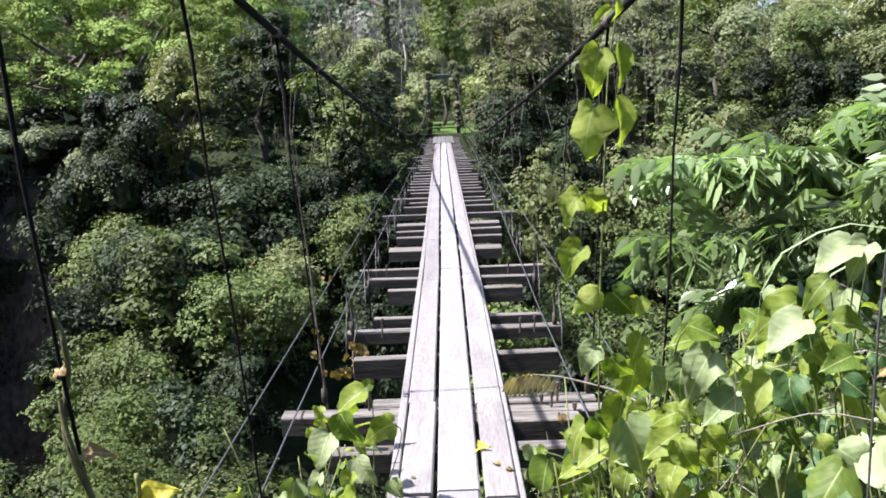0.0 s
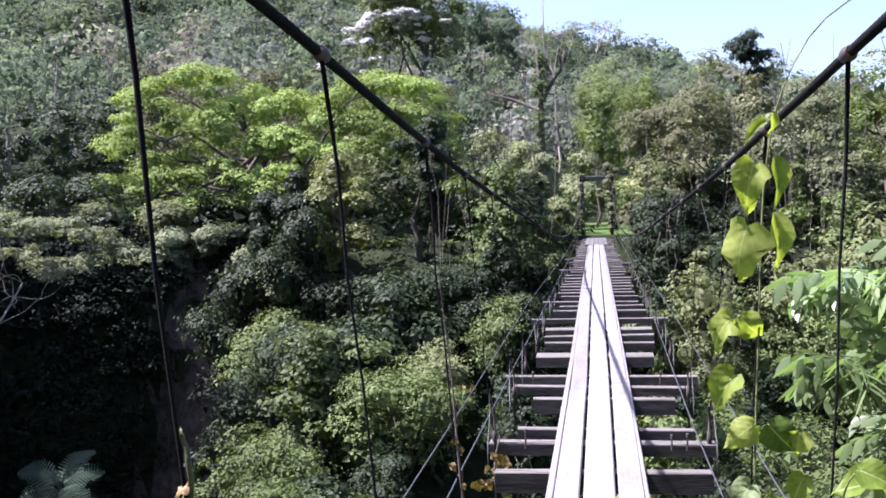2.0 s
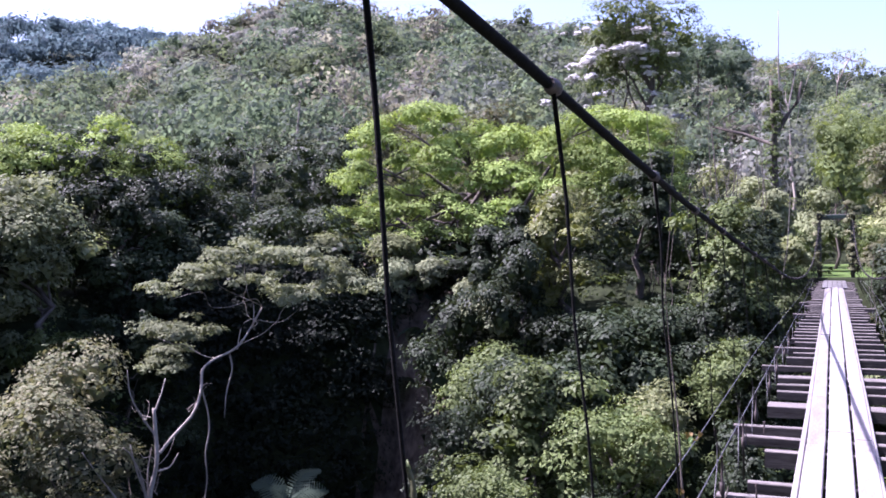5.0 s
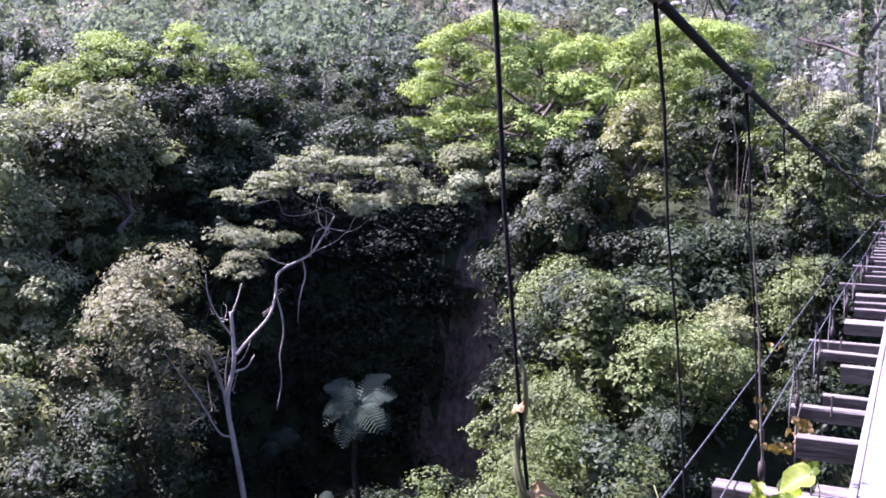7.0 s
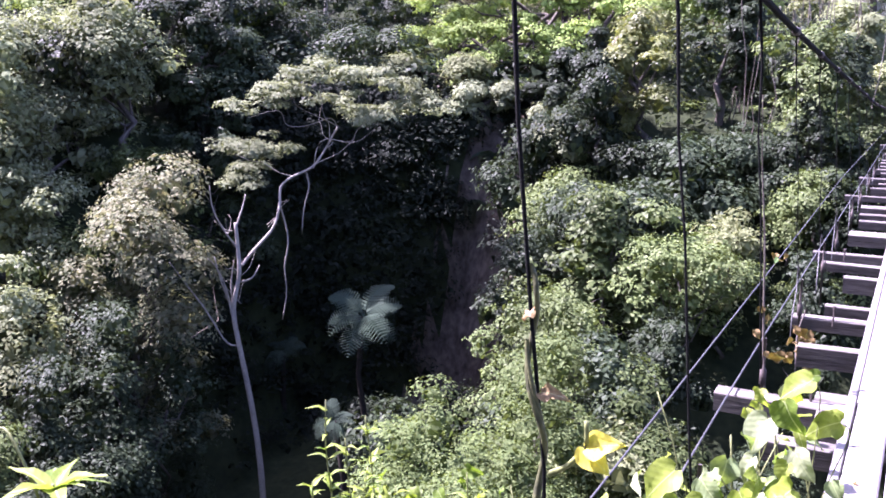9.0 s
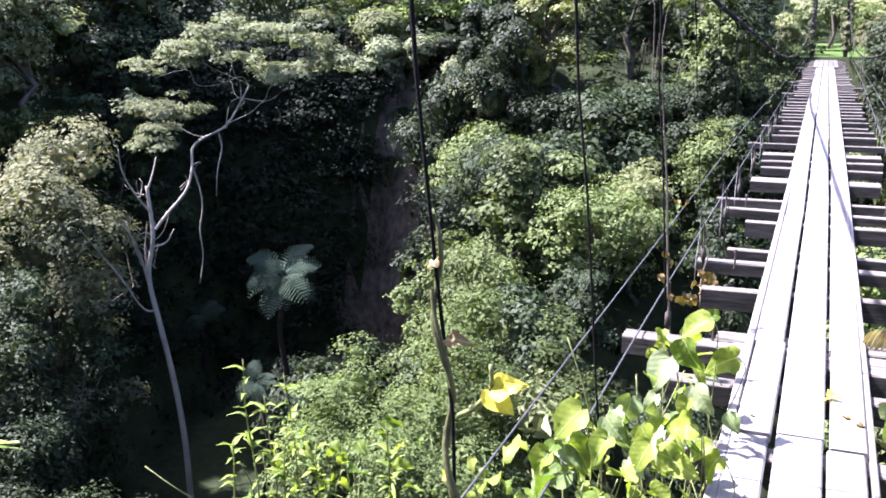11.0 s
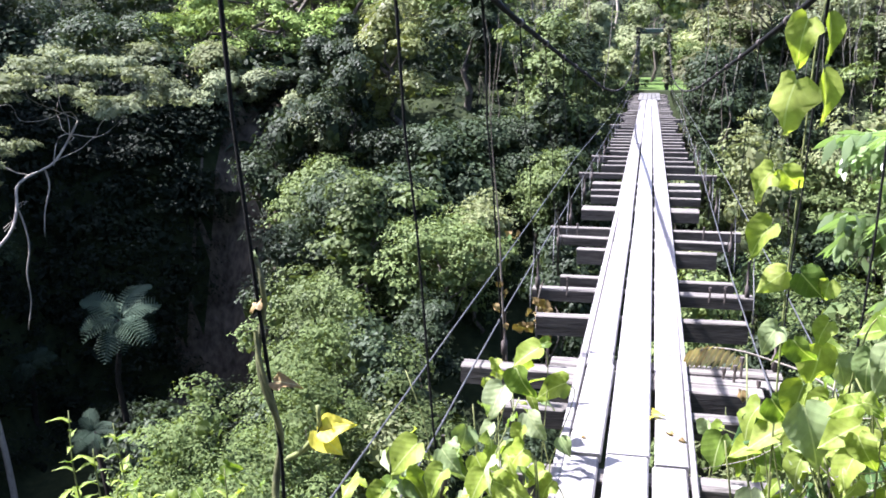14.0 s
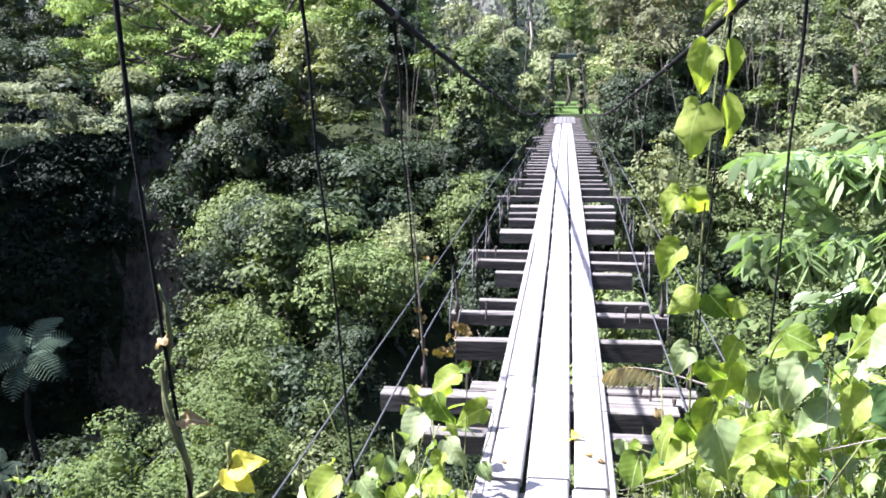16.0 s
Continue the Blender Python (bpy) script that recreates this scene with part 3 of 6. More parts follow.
for az, r, top, wide, n, seed, leaf, label in [
        (11.2, 38.5, 5.0, 1.5, 30, 51, LEAF_DARK, "dark tree smothered in creepers at the gorge edge"),
        (14.6, 36.0, 3.4, 2.3, 32, 52, LEAF_OLIVE, "tree hung with sunlit olive creepers beneath a spreading crown"),
        (7.0, 42.5, 1.6, 2.2, 22, 53, LEAF_BUSH, "slender leafy tree beside the bridge head"),
        (4.4, 43.5, 3.6, 2.0, 18, 54, LEAF_FLAT, "grey-green leafy tree beside the bridge head"),
        (3.5, 50.0, 4.6, 2.6, 18, 58, LEAF_FLAT, "grey-green tree behind the bridge tower"),
        (20.8, 36.5, -0.4, 2.0, 16, 55, LEAF_UMBRELLA, "pale creeper-hung tree at the cliff edge"),
        (18.4, 36.5, 2.6, 1.3, 22, 56, LEAF_DARK, "dark tree smothered in creepers beneath a spreading crown"),
        (-4.6, 45.5, 6.0, 2.5, 26, 61, LEAF_BROWN, "tall tree draped in greyish creepers"),
        (-8.0, 43.5, 6.4, 3.0, 28, 62, LEAF_BROWN, "tall tree draped in brownish creepers"),
        (-12.5, 43.0, 6.0, 3.0, 28, 63, LEAF_UMBRELLA, "tall creeper-draped tree above the gorge"),
        (-17.5, 42.5, 4.4, 3.2, 26, 64, LEAF_UMBRELLA, "leafy tree above the gorge"),
        (-22.5, 41.5, 3.8, 3.2, 26, 65, LEAF_BUSH, "leafy tree above the gorge"),
        (-28, 40, 5.6, 3.4, 24, 66, LEAF_GREY, "grey-green leafy tree above the gorge")]:
    x, y = polar(az, r)
    px, py, pz = stand(x, y)
    tall = top - pz
    tree("broadleaf_tree", label, px, py, pz, (0, 0, tall * 0.55), (wide * 0.8, wide * 0.8, tall * 0.48), int(n * 0.8), wide * 0.38, 11000, 0.24, leaf,
         seed=seed, gaps=0.34, hang=1.0, drape=True)

for az, r, top, wide, seed in [(-0.4, 53, 8.6, 1.5, 71), (-2.4, 56, 9.2, 1.7, 72), (-6.6, 55, 7.6, 1.6, 73)]:
    x, y = polar(az, r)
    px, py, pz = stand(x, y)
    tree("bamboo_clump", "feathery light green bamboo clump", px, py, pz, (0, 0, (top - pz) * 0.55), (wide, wide, (top - pz) * 0.45), 26, 0.75, 6500, 0.3,
         LEAF_BAMBOO, seed=seed, slim=0.22, up=0.2, flat=1.5, hang=1.2, category="bamboo", thick=0.1)


def lacy_tree(az, r, top, wide, seed, count=1600):
    """A thin-leaved tree whose twigs show against the sky."""
    rng = np.random.default_rng(seed)
    x, y = polar(az, r)
    root = tagged(new("lacy_tree"), "slender tree with thin pale foliage against the sky", "tree")
    root.location = (x, y, float(ground(x, y)) - 0.2)
    h = top - root.location.z
    lobes = make_lobes(rng, (0, 0, h * 0.86), (wide, wide, h * 0.15), 16, 0.6)
    child("trunk", wood(rng, (0, 0, 0), lobes, 0.12, PALE_BARK, 16), root)
    child("crown", mesh_from("crown", *crown_leaves(rng, lobes, count * 1.6, 0.15, 0.5, 0.5, 0.8, 0.2, core=3), LEAF_GREY), root)


lacy_tree(2.2, 95, 19.0, 3.2, 85, 1100)
for az, r, top, wide, seed in [(7.4, 100, 23.6, 2.6, 86), (5.7, 104, 22.4, 2.4, 87), (9.2, 98, 22.0, 2.2, 88), (-8.9, 58, 11.3, 1.3, 89)]:
    x, y = polar(az, r)
    px, py, pz = stand(x, y)
    tree("dark_tree", "tall dark evergreen tree on the skyline", px, py, pz, (0, 0, (top - pz) * 0.66), (wide * 0.9, wide * 0.9, (top - pz) * 0.32), 18, wide * 0.38, 3600, 0.36, HILL_DARK, seed=seed, thick=0.16)
lacy_tree(-16.9, 60, 10.9, 2.4, 81, 2200)
lacy_tree(-6.8, 56, 9.4, 1.0, 82, 700)
lacy_tree(-10.0, 58, 9.4, 1.2, 83, 500)
lacy_tree(-0.5, 95, 19.5, 3.0, 84, 900)


# ---- trees over the dark hollow ----
def forked_tree():
    """A pale, half-bare trunk whose one living limb carries a flat, layered crown."""
    rng = np.random.default_rng(91)
    root = tagged(new("umbrella_tree"), "pale crooked tree with flat layered crown and bare twigs", "tree")
    foot = (-17.34, 21.40, -11.00)
    g = float(ground(foot[0], foot[1]))

    def run(name, pts, r0, r1, label=""):
        pts = np.asarray(pts, float)
        t, u = np.linspace(0, 1, len(pts)), np.linspace(0, 1, len(pts) * 3)
        line = np.column_stack([np.interp(u, t, pts[:, k]) for k in range(3)])
        for _ in range(2):
            line[1:-1] = (line[:-2] + line[1:-1] * 2 + line[2:]) / 4
        child(name, smooth(mesh_from(name, *tube(line, np.linspace(r0, r1, len(u)), 7), PALE_BARK)), root, label)
    run("trunk", [(foot[0], foot[1], min(g - 0.3, foot[2] - 0.3))] + [(-17.34, 21.40, -11.00), (-17.48, 21.29, -8.95), (-17.74, 21.07, -6.77), (-17.91, 20.93, -5.45), (-17.67, 21.13, -4.52), (-17.78, 21.17, -3.52), (-17.81, 21.15, -2.93)], 0.105, 0.05)
    limb = [(-17.70, 21.24, -4.20), (-17.58, 21.72, -3.76), (-17.35, 22.41, -3.25), (-17.44, 22.85, -2.54), (-17.65, 23.07, -2.05), (-17.56, 23.63, -1.79), (-17.25, 24.35, -1.60), (-17.20, 25.00, -1.00), (-17.16, 25.62, -0.36)]
    run("limb", limb, 0.048, 0.03)
    for twig in ([(-17.89, 20.94, -5.71), (-17.86, 20.71, -4.79), (-17.88, 20.29, -4.04), (-17.90, 20.01, -3.82)],
                 [(-17.88, 20.95, -5.36), (-17.96, 21.02, -4.70), (-17.93, 21.17, -4.04)],
                 [(-17.70, 21.11, -4.69), (-17.48, 21.42, -4.64), (-17.43, 21.72, -4.27)],
                 [(-17.78, 21.17, -3.69), (-17.93, 20.78, -3.13), (-18.04, 20.42, -2.43), (-17.93, 20.25, -1.75)],
                 [(-17.79, 21.17, -3.01), (-17.77, 21.44, -2.54), (-17.81, 21.66, -2.15)],
                 [(-17.80, 21.03, -6.63), (-17.98, 20.74, -6.57), (-18.24, 20.24, -5.41), (-18.54, 19.70, -4.49), (-18.67, 19.30, -3.85)],
                 [(-17.89, 20.95, -5.45), (-17.98, 20.61, -4.62), (-18.03, 20.43, -3.83)],
                 [(-17.32, 24.05, -1.70), (-17.23, 24.12, -2.15), (-17.36, 23.90, -2.85), (-17.41, 23.87, -3.66)]):
        run("bare_twig", twig, 0.034, 0.012)
    run("hanging_limb", [(-17.42, 22.80, -2.62), (-17.30, 22.95, -3.3), (-17.22, 22.9, -3.9), (-17.36, 22.8, -4.5), (-17.3, 22.9, -5.3), (-17.42, 22.75, -6.2)], 0.03, 0.018)
    for q in range(14):
        at = np.array(((-17.8, 21.1, -4.4), (-17.85, 21.0, -5.3), (-17.8, 21.1, -3.3), (-17.5, 22.3, -3.3))[q % 4]) + rng.normal(size=3) * 0.12
        way = np.array((rng.normal() * 0.5, rng.normal() * 0.6, rng.uniform(0.3, 1.0)))
        run("bare_twig", bend(rng, at, at + way * rng.uniform(0.5, 1.0), 5, 0.1), 0.012, 0.004)
    across, back = np.array((0.85, 0.53, 0)), np.array((-0.53, 0.85, 0))
    crown = np.array(limb[-1])
    lobes = []
    for tier, (low, high, rise, n) in enumerate([(-2.6, 3.0, 1.7, 26), (-3.6, 1.2, 0.95, 22), (0.8, 3.4, 0.6, 11), (-3.7, -1.5, -0.7, 14), (-3.7, -2.4, -1.7, 8)]):
        for q in range(n):
            a = low + (high - low) * (q + rng.random()) / n
            drop = 0.12 * a * a if tier == 0 else 0.1 * (a - (low + high) / 2) ** 2
            c = crown + across * a + back * rng.uniform(-1.5, 1.8)
            lobes.append((*c[:2], crown[2] + rise - drop + rng.normal() * 0.17, rng.uniform(0.25, 0.55)))
    child("crown", mesh_from("crown", *crown_leaves(rng, lobes, 30000, 0.11, 0.5, 1.0, 0.32, 0.12, 0.3, tuft=2.2, core=7), LEAF_UMBRELLA), root)
    for i, q in enumerate(lobes[:70:10]):
        run("branch", bend(rng, limb[-1 - i % 3] if q[2] > crown[2] else limb[-4], np.array(q[:3]) - (0, 0, 0.15), 6, 0.08), 0.016, 0.006)


forked_tree()

def draped_tree(az, r, top, wide, n, seed, leaf, label, size):
    """A tree on the gorge wall, hung with creepers to the ground."""
    x, y = polar(az, r)
    foot = float(ground(x, y)) - 0.2
    tall = top - foot
    tree("draped_tree", label, x, y, foot, (0, 0, tall * 0.55), (wide * 0.8, wide * 0.8, tall * 0.5), int(n * 0.85), wide * (0.3 if seed == 101 else 0.4), 20000 if seed == 101 else 9500, size * 1.1, leaf, seed=seed, gaps=0.2 if seed == 101 else 0.26 if leaf in (LEAF_FLAT, LEAF_GREY) else 0.4, up=0.8, hang=1.1, drape=seed != 101, floor=-0.95)


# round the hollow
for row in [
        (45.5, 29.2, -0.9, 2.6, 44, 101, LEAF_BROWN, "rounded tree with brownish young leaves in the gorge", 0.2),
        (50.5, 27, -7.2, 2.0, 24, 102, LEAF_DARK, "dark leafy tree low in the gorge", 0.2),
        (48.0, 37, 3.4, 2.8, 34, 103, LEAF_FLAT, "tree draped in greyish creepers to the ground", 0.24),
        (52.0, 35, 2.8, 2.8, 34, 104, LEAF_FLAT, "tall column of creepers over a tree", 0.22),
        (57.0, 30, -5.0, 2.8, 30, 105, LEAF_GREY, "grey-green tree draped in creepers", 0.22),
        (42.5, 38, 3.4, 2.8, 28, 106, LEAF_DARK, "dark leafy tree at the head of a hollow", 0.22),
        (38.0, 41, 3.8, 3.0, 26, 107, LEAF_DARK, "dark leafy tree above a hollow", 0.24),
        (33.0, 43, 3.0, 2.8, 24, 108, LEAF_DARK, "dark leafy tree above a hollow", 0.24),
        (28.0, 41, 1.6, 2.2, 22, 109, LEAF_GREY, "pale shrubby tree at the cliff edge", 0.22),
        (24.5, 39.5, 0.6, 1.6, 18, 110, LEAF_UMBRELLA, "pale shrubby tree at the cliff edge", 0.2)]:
    draped_tree(*row)
# low in the gorge and along its wall
for row in [
        (46.8, 26.5, -5.2, 2.3, 22, 151, LEAF_DARK, "creeper-hung dark tree low in the gorge", 0.18),
        (52.5, 25.5, -6.4, 2.1, 24, 153, LEAF_DARK, "creeper-hung dark tree low in the gorge", 0.18),
        (55.0, 23.5, -7.5, 2.3, 22, 154, LEAF_MID, "leafy green tree low in the gorge", 0.18),
        (48.5, 23.5, -8.2, 2.0, 20, 155, LEAF_DARK, "dark leafy tree low in the gorge", 0.17),
        (46.0, 35.5, 3.4, 2.6, 30, 156, LEAF_FLAT, "tall tree wrapped in pale creepers", 0.23),
        (50.0, 34.5, 0.4, 2.4, 30, 157, LEAF_FLAT, "tall column of pale creepers over a tree", 0.22),
        (54.5, 33.5, 0.6, 2.2, 30, 158, LEAF_FLAT, "tall pale-leaved tree wrapped in creepers", 0.22),
        (52.5, 33.0, -1.5, 2.2, 26, 159, LEAF_GREY, "creeper-hung tree on the gorge bank", 0.2),
        (53.0, 29.5, -1.8, 2.2, 26, 160, LEAF_FLAT, "creeper-hung tree on the gorge bank", 0.2)]:
    draped_tree(*row)


# ---- shrubs in the gorge ----
def gorge_shrub(az, r, top, wide, seed, leaf, size):
    """A shrub that rises from the gorge up to the height top."""
    x, y = polar(az, r)
    foot = float(ground(x, y)) - 0.2
    tall = top - foot
    # The dark shrubs carry the gorge's shade in their leaf colour.
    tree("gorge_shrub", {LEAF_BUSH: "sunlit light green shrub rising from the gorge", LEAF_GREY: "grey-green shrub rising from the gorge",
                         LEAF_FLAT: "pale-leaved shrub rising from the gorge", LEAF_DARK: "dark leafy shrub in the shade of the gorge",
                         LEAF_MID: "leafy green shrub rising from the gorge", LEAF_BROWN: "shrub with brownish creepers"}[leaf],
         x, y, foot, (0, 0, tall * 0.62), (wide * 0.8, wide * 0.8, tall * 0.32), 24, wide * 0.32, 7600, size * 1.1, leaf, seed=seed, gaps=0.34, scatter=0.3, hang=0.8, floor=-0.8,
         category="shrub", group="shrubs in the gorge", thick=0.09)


# in front
for row in [
        (28.5, 17.5, -4.0, 1.7, 121, LEAF_BUSH, 0.13), (25.0, 15.5, -5.0, 1.6, 122, LEAF_BUSH, 0.13), (21.0, 17.5, -4.2, 1.7, 123, LEAF_BUSH, 0.13),
        (18.5, 21.0, -3.9, 2.0, 124, LEAF_BUSH, 0.15), (15.5, 19.0, -4.4, 1.7, 125, LEAF_BUSH, 0.15), (21.5, 25.0, -4.4, 1.5, 126, LEAF_MID, 0.16),
        (13.0, 26.5, -2.6, 2.0, 127, LEAF_MID, 0.15), (10.5, 28.5, -2.4, 1.6, 128, LEAF_GREY, 0.16), (16.8, 30.0, -2.6, 2.2, 129, LEAF_DARK, 0.18),
        (20.0, 33.0, -2.4, 2.2, 130, LEAF_MID, 0.2), (14.5, 34.0, -1.6, 2.4, 131, LEAF_DARK, 0.2)]:
    gorge_shrub(*row)
# beside and under the bridge
for row in [
        (9.5, 34.0, -0.8, 2.2, 132, LEAF_DARK, 0.2), (5.5, 31.0, -1.4, 1.6, 133, LEAF_MID, 0.18), (24.0, 12.5, -6.2, 1.5, 134, LEAF_BUSH, 0.11),
        (31.0, 14.0, -7.0, 1.6, 135, LEAF_MID, 0.12), (11.0, 15.0, -8.0, 1.6, 136, LEAF_DARK, 0.12), (17.5, 13.0, -6.4, 1.5, 137, LEAF_MID, 0.12),
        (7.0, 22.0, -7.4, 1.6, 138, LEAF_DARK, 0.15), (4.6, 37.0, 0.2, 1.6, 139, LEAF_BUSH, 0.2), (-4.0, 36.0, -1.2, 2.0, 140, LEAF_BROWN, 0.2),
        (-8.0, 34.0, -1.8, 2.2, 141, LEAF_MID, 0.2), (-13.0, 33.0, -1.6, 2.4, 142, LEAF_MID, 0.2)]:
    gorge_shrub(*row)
# beyond it and round the hollow
for row in [
        (-6.5, 26.0, -3.2, 1.8, 143, LEAF_BUSH, 0.17), (-11.0, 20.0, -2.8, 2.0, 144, LEAF_BUSH, 0.15), (-15.5, 15.0, -2.0, 2.0, 145, LEAF_BUSH, 0.13),
        (-19.0, 32.0, -1.6, 2.6, 146, LEAF_MID, 0.2), (-25.0, 30.0, -0.6, 2.8, 147, LEAF_MID, 0.2), (22.2, 26.0, -3.9, 1.7, 161, LEAF_MID, 0.16),
        (20.6, 29.0, -2.9, 1.9, 162, LEAF_DARK, 0.17), (23.4, 22.0, -6.0, 1.7, 163, LEAF_BUSH, 0.15), (19.5, 24.5, -4.0, 1.8, 164, LEAF_MID, 0.16),
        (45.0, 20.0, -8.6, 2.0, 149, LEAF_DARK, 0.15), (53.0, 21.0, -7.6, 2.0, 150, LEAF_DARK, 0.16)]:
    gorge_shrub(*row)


# growth close beside the far end of the deck
for i, (x, y, top, wide, leaf) in enumerate([(-1.9, 40.6, 1.5, 0.8, LEAF_GREY), (-2.0, 38.2, 0.7, 0.8, LEAF_BUSH), (-2.1, 35.8, 0.1, 0.8, LEAF_MID), (-2.3, 33.2, -0.6, 0.8, LEAF_DARK), (-2.4, 30.2, -1.2, 0.8, LEAF_DARK), (-3.3, 36.8, 1.4, 1.1, LEAF_GREY),
                                          (-3.5, 33.0, 0.5, 1.1, LEAF_DARK), (-3.4, 39.6, 2.4, 1.2, LEAF_GREY), (1.75, 40.6, 1.3, 0.8, LEAF_BROWN), (1.9, 38.0, 0.5, 0.8, LEAF_DARK), (2.0, 35.4, -0.2, 0.9, LEAF_DARK), (2.1, 32.4, -0.9, 0.9, LEAF_MID),
                                          (3.0, 39.4, 2.2, 1.1, LEAF_BROWN), (3.2, 36.0, 1.0, 1.1, LEAF_DARK), (3.4, 32.4, 0.0, 1.1, LEAF_GREY)]):
    foot = float(ground(x, y)) - 0.2
    tall = max(top - foot, 1.2)
    tree("bank_creeper", "creeper-hung shrub close beside the far end of the bridge", x, y, foot, (0, 0, tall * 0.55), (wide * 0.75, wide * 0.75, tall * 0.45), 18, 0.5, 3600, 0.2, leaf,
         seed=170 + i, category="shrub", group="growth beside the far end", thick=0.05, drape=True, gaps=0.3, hang=1.0, limbs=0)


def slope_shrubs():
    """Shrubs of five looks, set close together on the slopes of the gorge."""
    kinds = []
    for i, (leaf, label) in enumerate([(LEAF_DARK, "dark green shrub on the gorge slope"), (LEAF_MID, "mid-green shrub on the gorge slope"), (LEAF_GREY, "grey-green shrub on the gorge slope"),
                                       (LEAF_BUSH, "light green shrub on the gorge slope"), (LEAF_DARK, "straggling dark shrub on the gorge slope"),
                                       (LEAF_MID, "tall leafy tree draped in creepers on the gorge slope"), (LEAF_GREY, "tall grey-green tree draped in creepers on the gorge slope"), (LEAF_DARK, "tall dark tree draped in creepers on the gorge slope")]):
        high = i > 4
        t = tree("slope_tree" if high else "slope_shrub", label, 0, 0, -60, (0, 0, 2.9 if high else 1.5), (1.15, 1.15, 2.7) if high else (1.2, 1.2, 1.2), 15 if high else 15, 0.72 if high else 0.5, 4600 if high else 2400, 0.23, leaf, seed=200 + i, group="shrubs on the gorge slopes",
                 gaps=0.34, hang=0.9, category="shrub", thick=0.06, limbs=6, floor=-0.8, drape=high)
        kinds.append(t)
    rng = np.random.default_rng(15)
    placed, tries, first = [], 0, [True] * 8
    while len(placed) < 200 and tries < 26000:
        tries += 1
        az, s = rng.uniform(-33, 53), rng.uniform(-28, 1.5)
        r = np.interp(az, BANK_AZ, BANK_R) + s
        x, y = polar(az, r)
        if r < 16.5 or -3 < az < 12 and r < 26 or 22 < az < 30 and s > -5.5 or abs(x + 0.1) < 1.8 + 0.02 * y and y > 12 or 22 < az < 40 and -9 < s or 31 < az < 48 and r < 34 or 22 < az < 40 and rng.random() < 0.6:
            continue
        if any(math.hypot(x - a, y - b) < (2.5 if az < 21 else 2.2) for a, b in placed):
            continue
        placed.append((x, y))
        tall_zone = -15 < s < -1 and not 21 < az < 41 and not 9 < az <= 21
        # Dark kinds weighted to shaded slopes: their leaf colour stands for the shade.
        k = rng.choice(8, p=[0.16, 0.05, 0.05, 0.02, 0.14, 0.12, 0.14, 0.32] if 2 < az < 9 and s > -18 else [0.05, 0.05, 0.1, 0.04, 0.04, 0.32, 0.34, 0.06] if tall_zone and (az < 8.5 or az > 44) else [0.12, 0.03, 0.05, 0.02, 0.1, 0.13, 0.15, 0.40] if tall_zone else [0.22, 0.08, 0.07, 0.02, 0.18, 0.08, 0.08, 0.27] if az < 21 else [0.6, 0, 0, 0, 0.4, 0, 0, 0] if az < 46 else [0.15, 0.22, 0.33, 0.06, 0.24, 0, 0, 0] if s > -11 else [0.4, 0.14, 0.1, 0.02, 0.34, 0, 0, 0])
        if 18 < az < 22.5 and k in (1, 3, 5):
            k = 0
        # Dark kinds stand for the shaded hole beside the far deck.
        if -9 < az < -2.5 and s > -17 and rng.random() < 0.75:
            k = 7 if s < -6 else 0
        big = rng.uniform(0.8, 1.4)
        tall = rng.uniform(0.9, 1.35)
        room = (-1.2 if 12.6 < az < 17.2 else (2.6 if s < -5 else 1.4) if 8 < az < 22 else 0.6 if 8 < az < 30 else 3.6) - float(ground(x, y))
        fit = min(1.0, max(room, 1.5) / ((5.9 if k > 4 else 3.0) * big * tall))
        big, tall = big * fit ** 0.5, tall * fit ** 0.5
        m = Matrix.Translation(stand(x, y, 0.3)) @ Matrix.Rotation(rng.uniform(0, 6.28), 4, "Z") @ Matrix.Diagonal((big, big, big * tall, 1))
        if first[k]:
            kinds[k].matrix_basis = m
            first[k] = False
        else:
            copy_thing(kinds[k], Matrix.Identity(4)).matrix_basis = m


slope_shrubs()


def bank_floor():
    """Low growth under and between the trees along the top of the bank."""
    rng = np.random.default_rng(19)
    lobes = []
    while len(lobes) < 900:
        az = rng.uniform(-33, 60)
        s = rng.uniform(0.5, 26)
        x, y = polar(az, np.interp(az, BANK_AZ, BANK_R) + s)
        if abs(x) < 4.5 and 44 < y < 70:
            continue
        lobes.append((x, y, float(ground(x, y)) + rng.uniform(0.1, 1.6), rng.uniform(0.8, 1.5)))
    ob = new("bank_undergrowth", mesh_from("bank_undergrowth", *crown_leaves(rng, lobes, 70000, 0.26, 0.65, 0.6, 0.8, 0.9, 0.8, core=8), LEAF_DARK))
    tagged(ob, "dark low growth under the trees along the bank", "undergrowth", kind="stuff")


bank_floor()


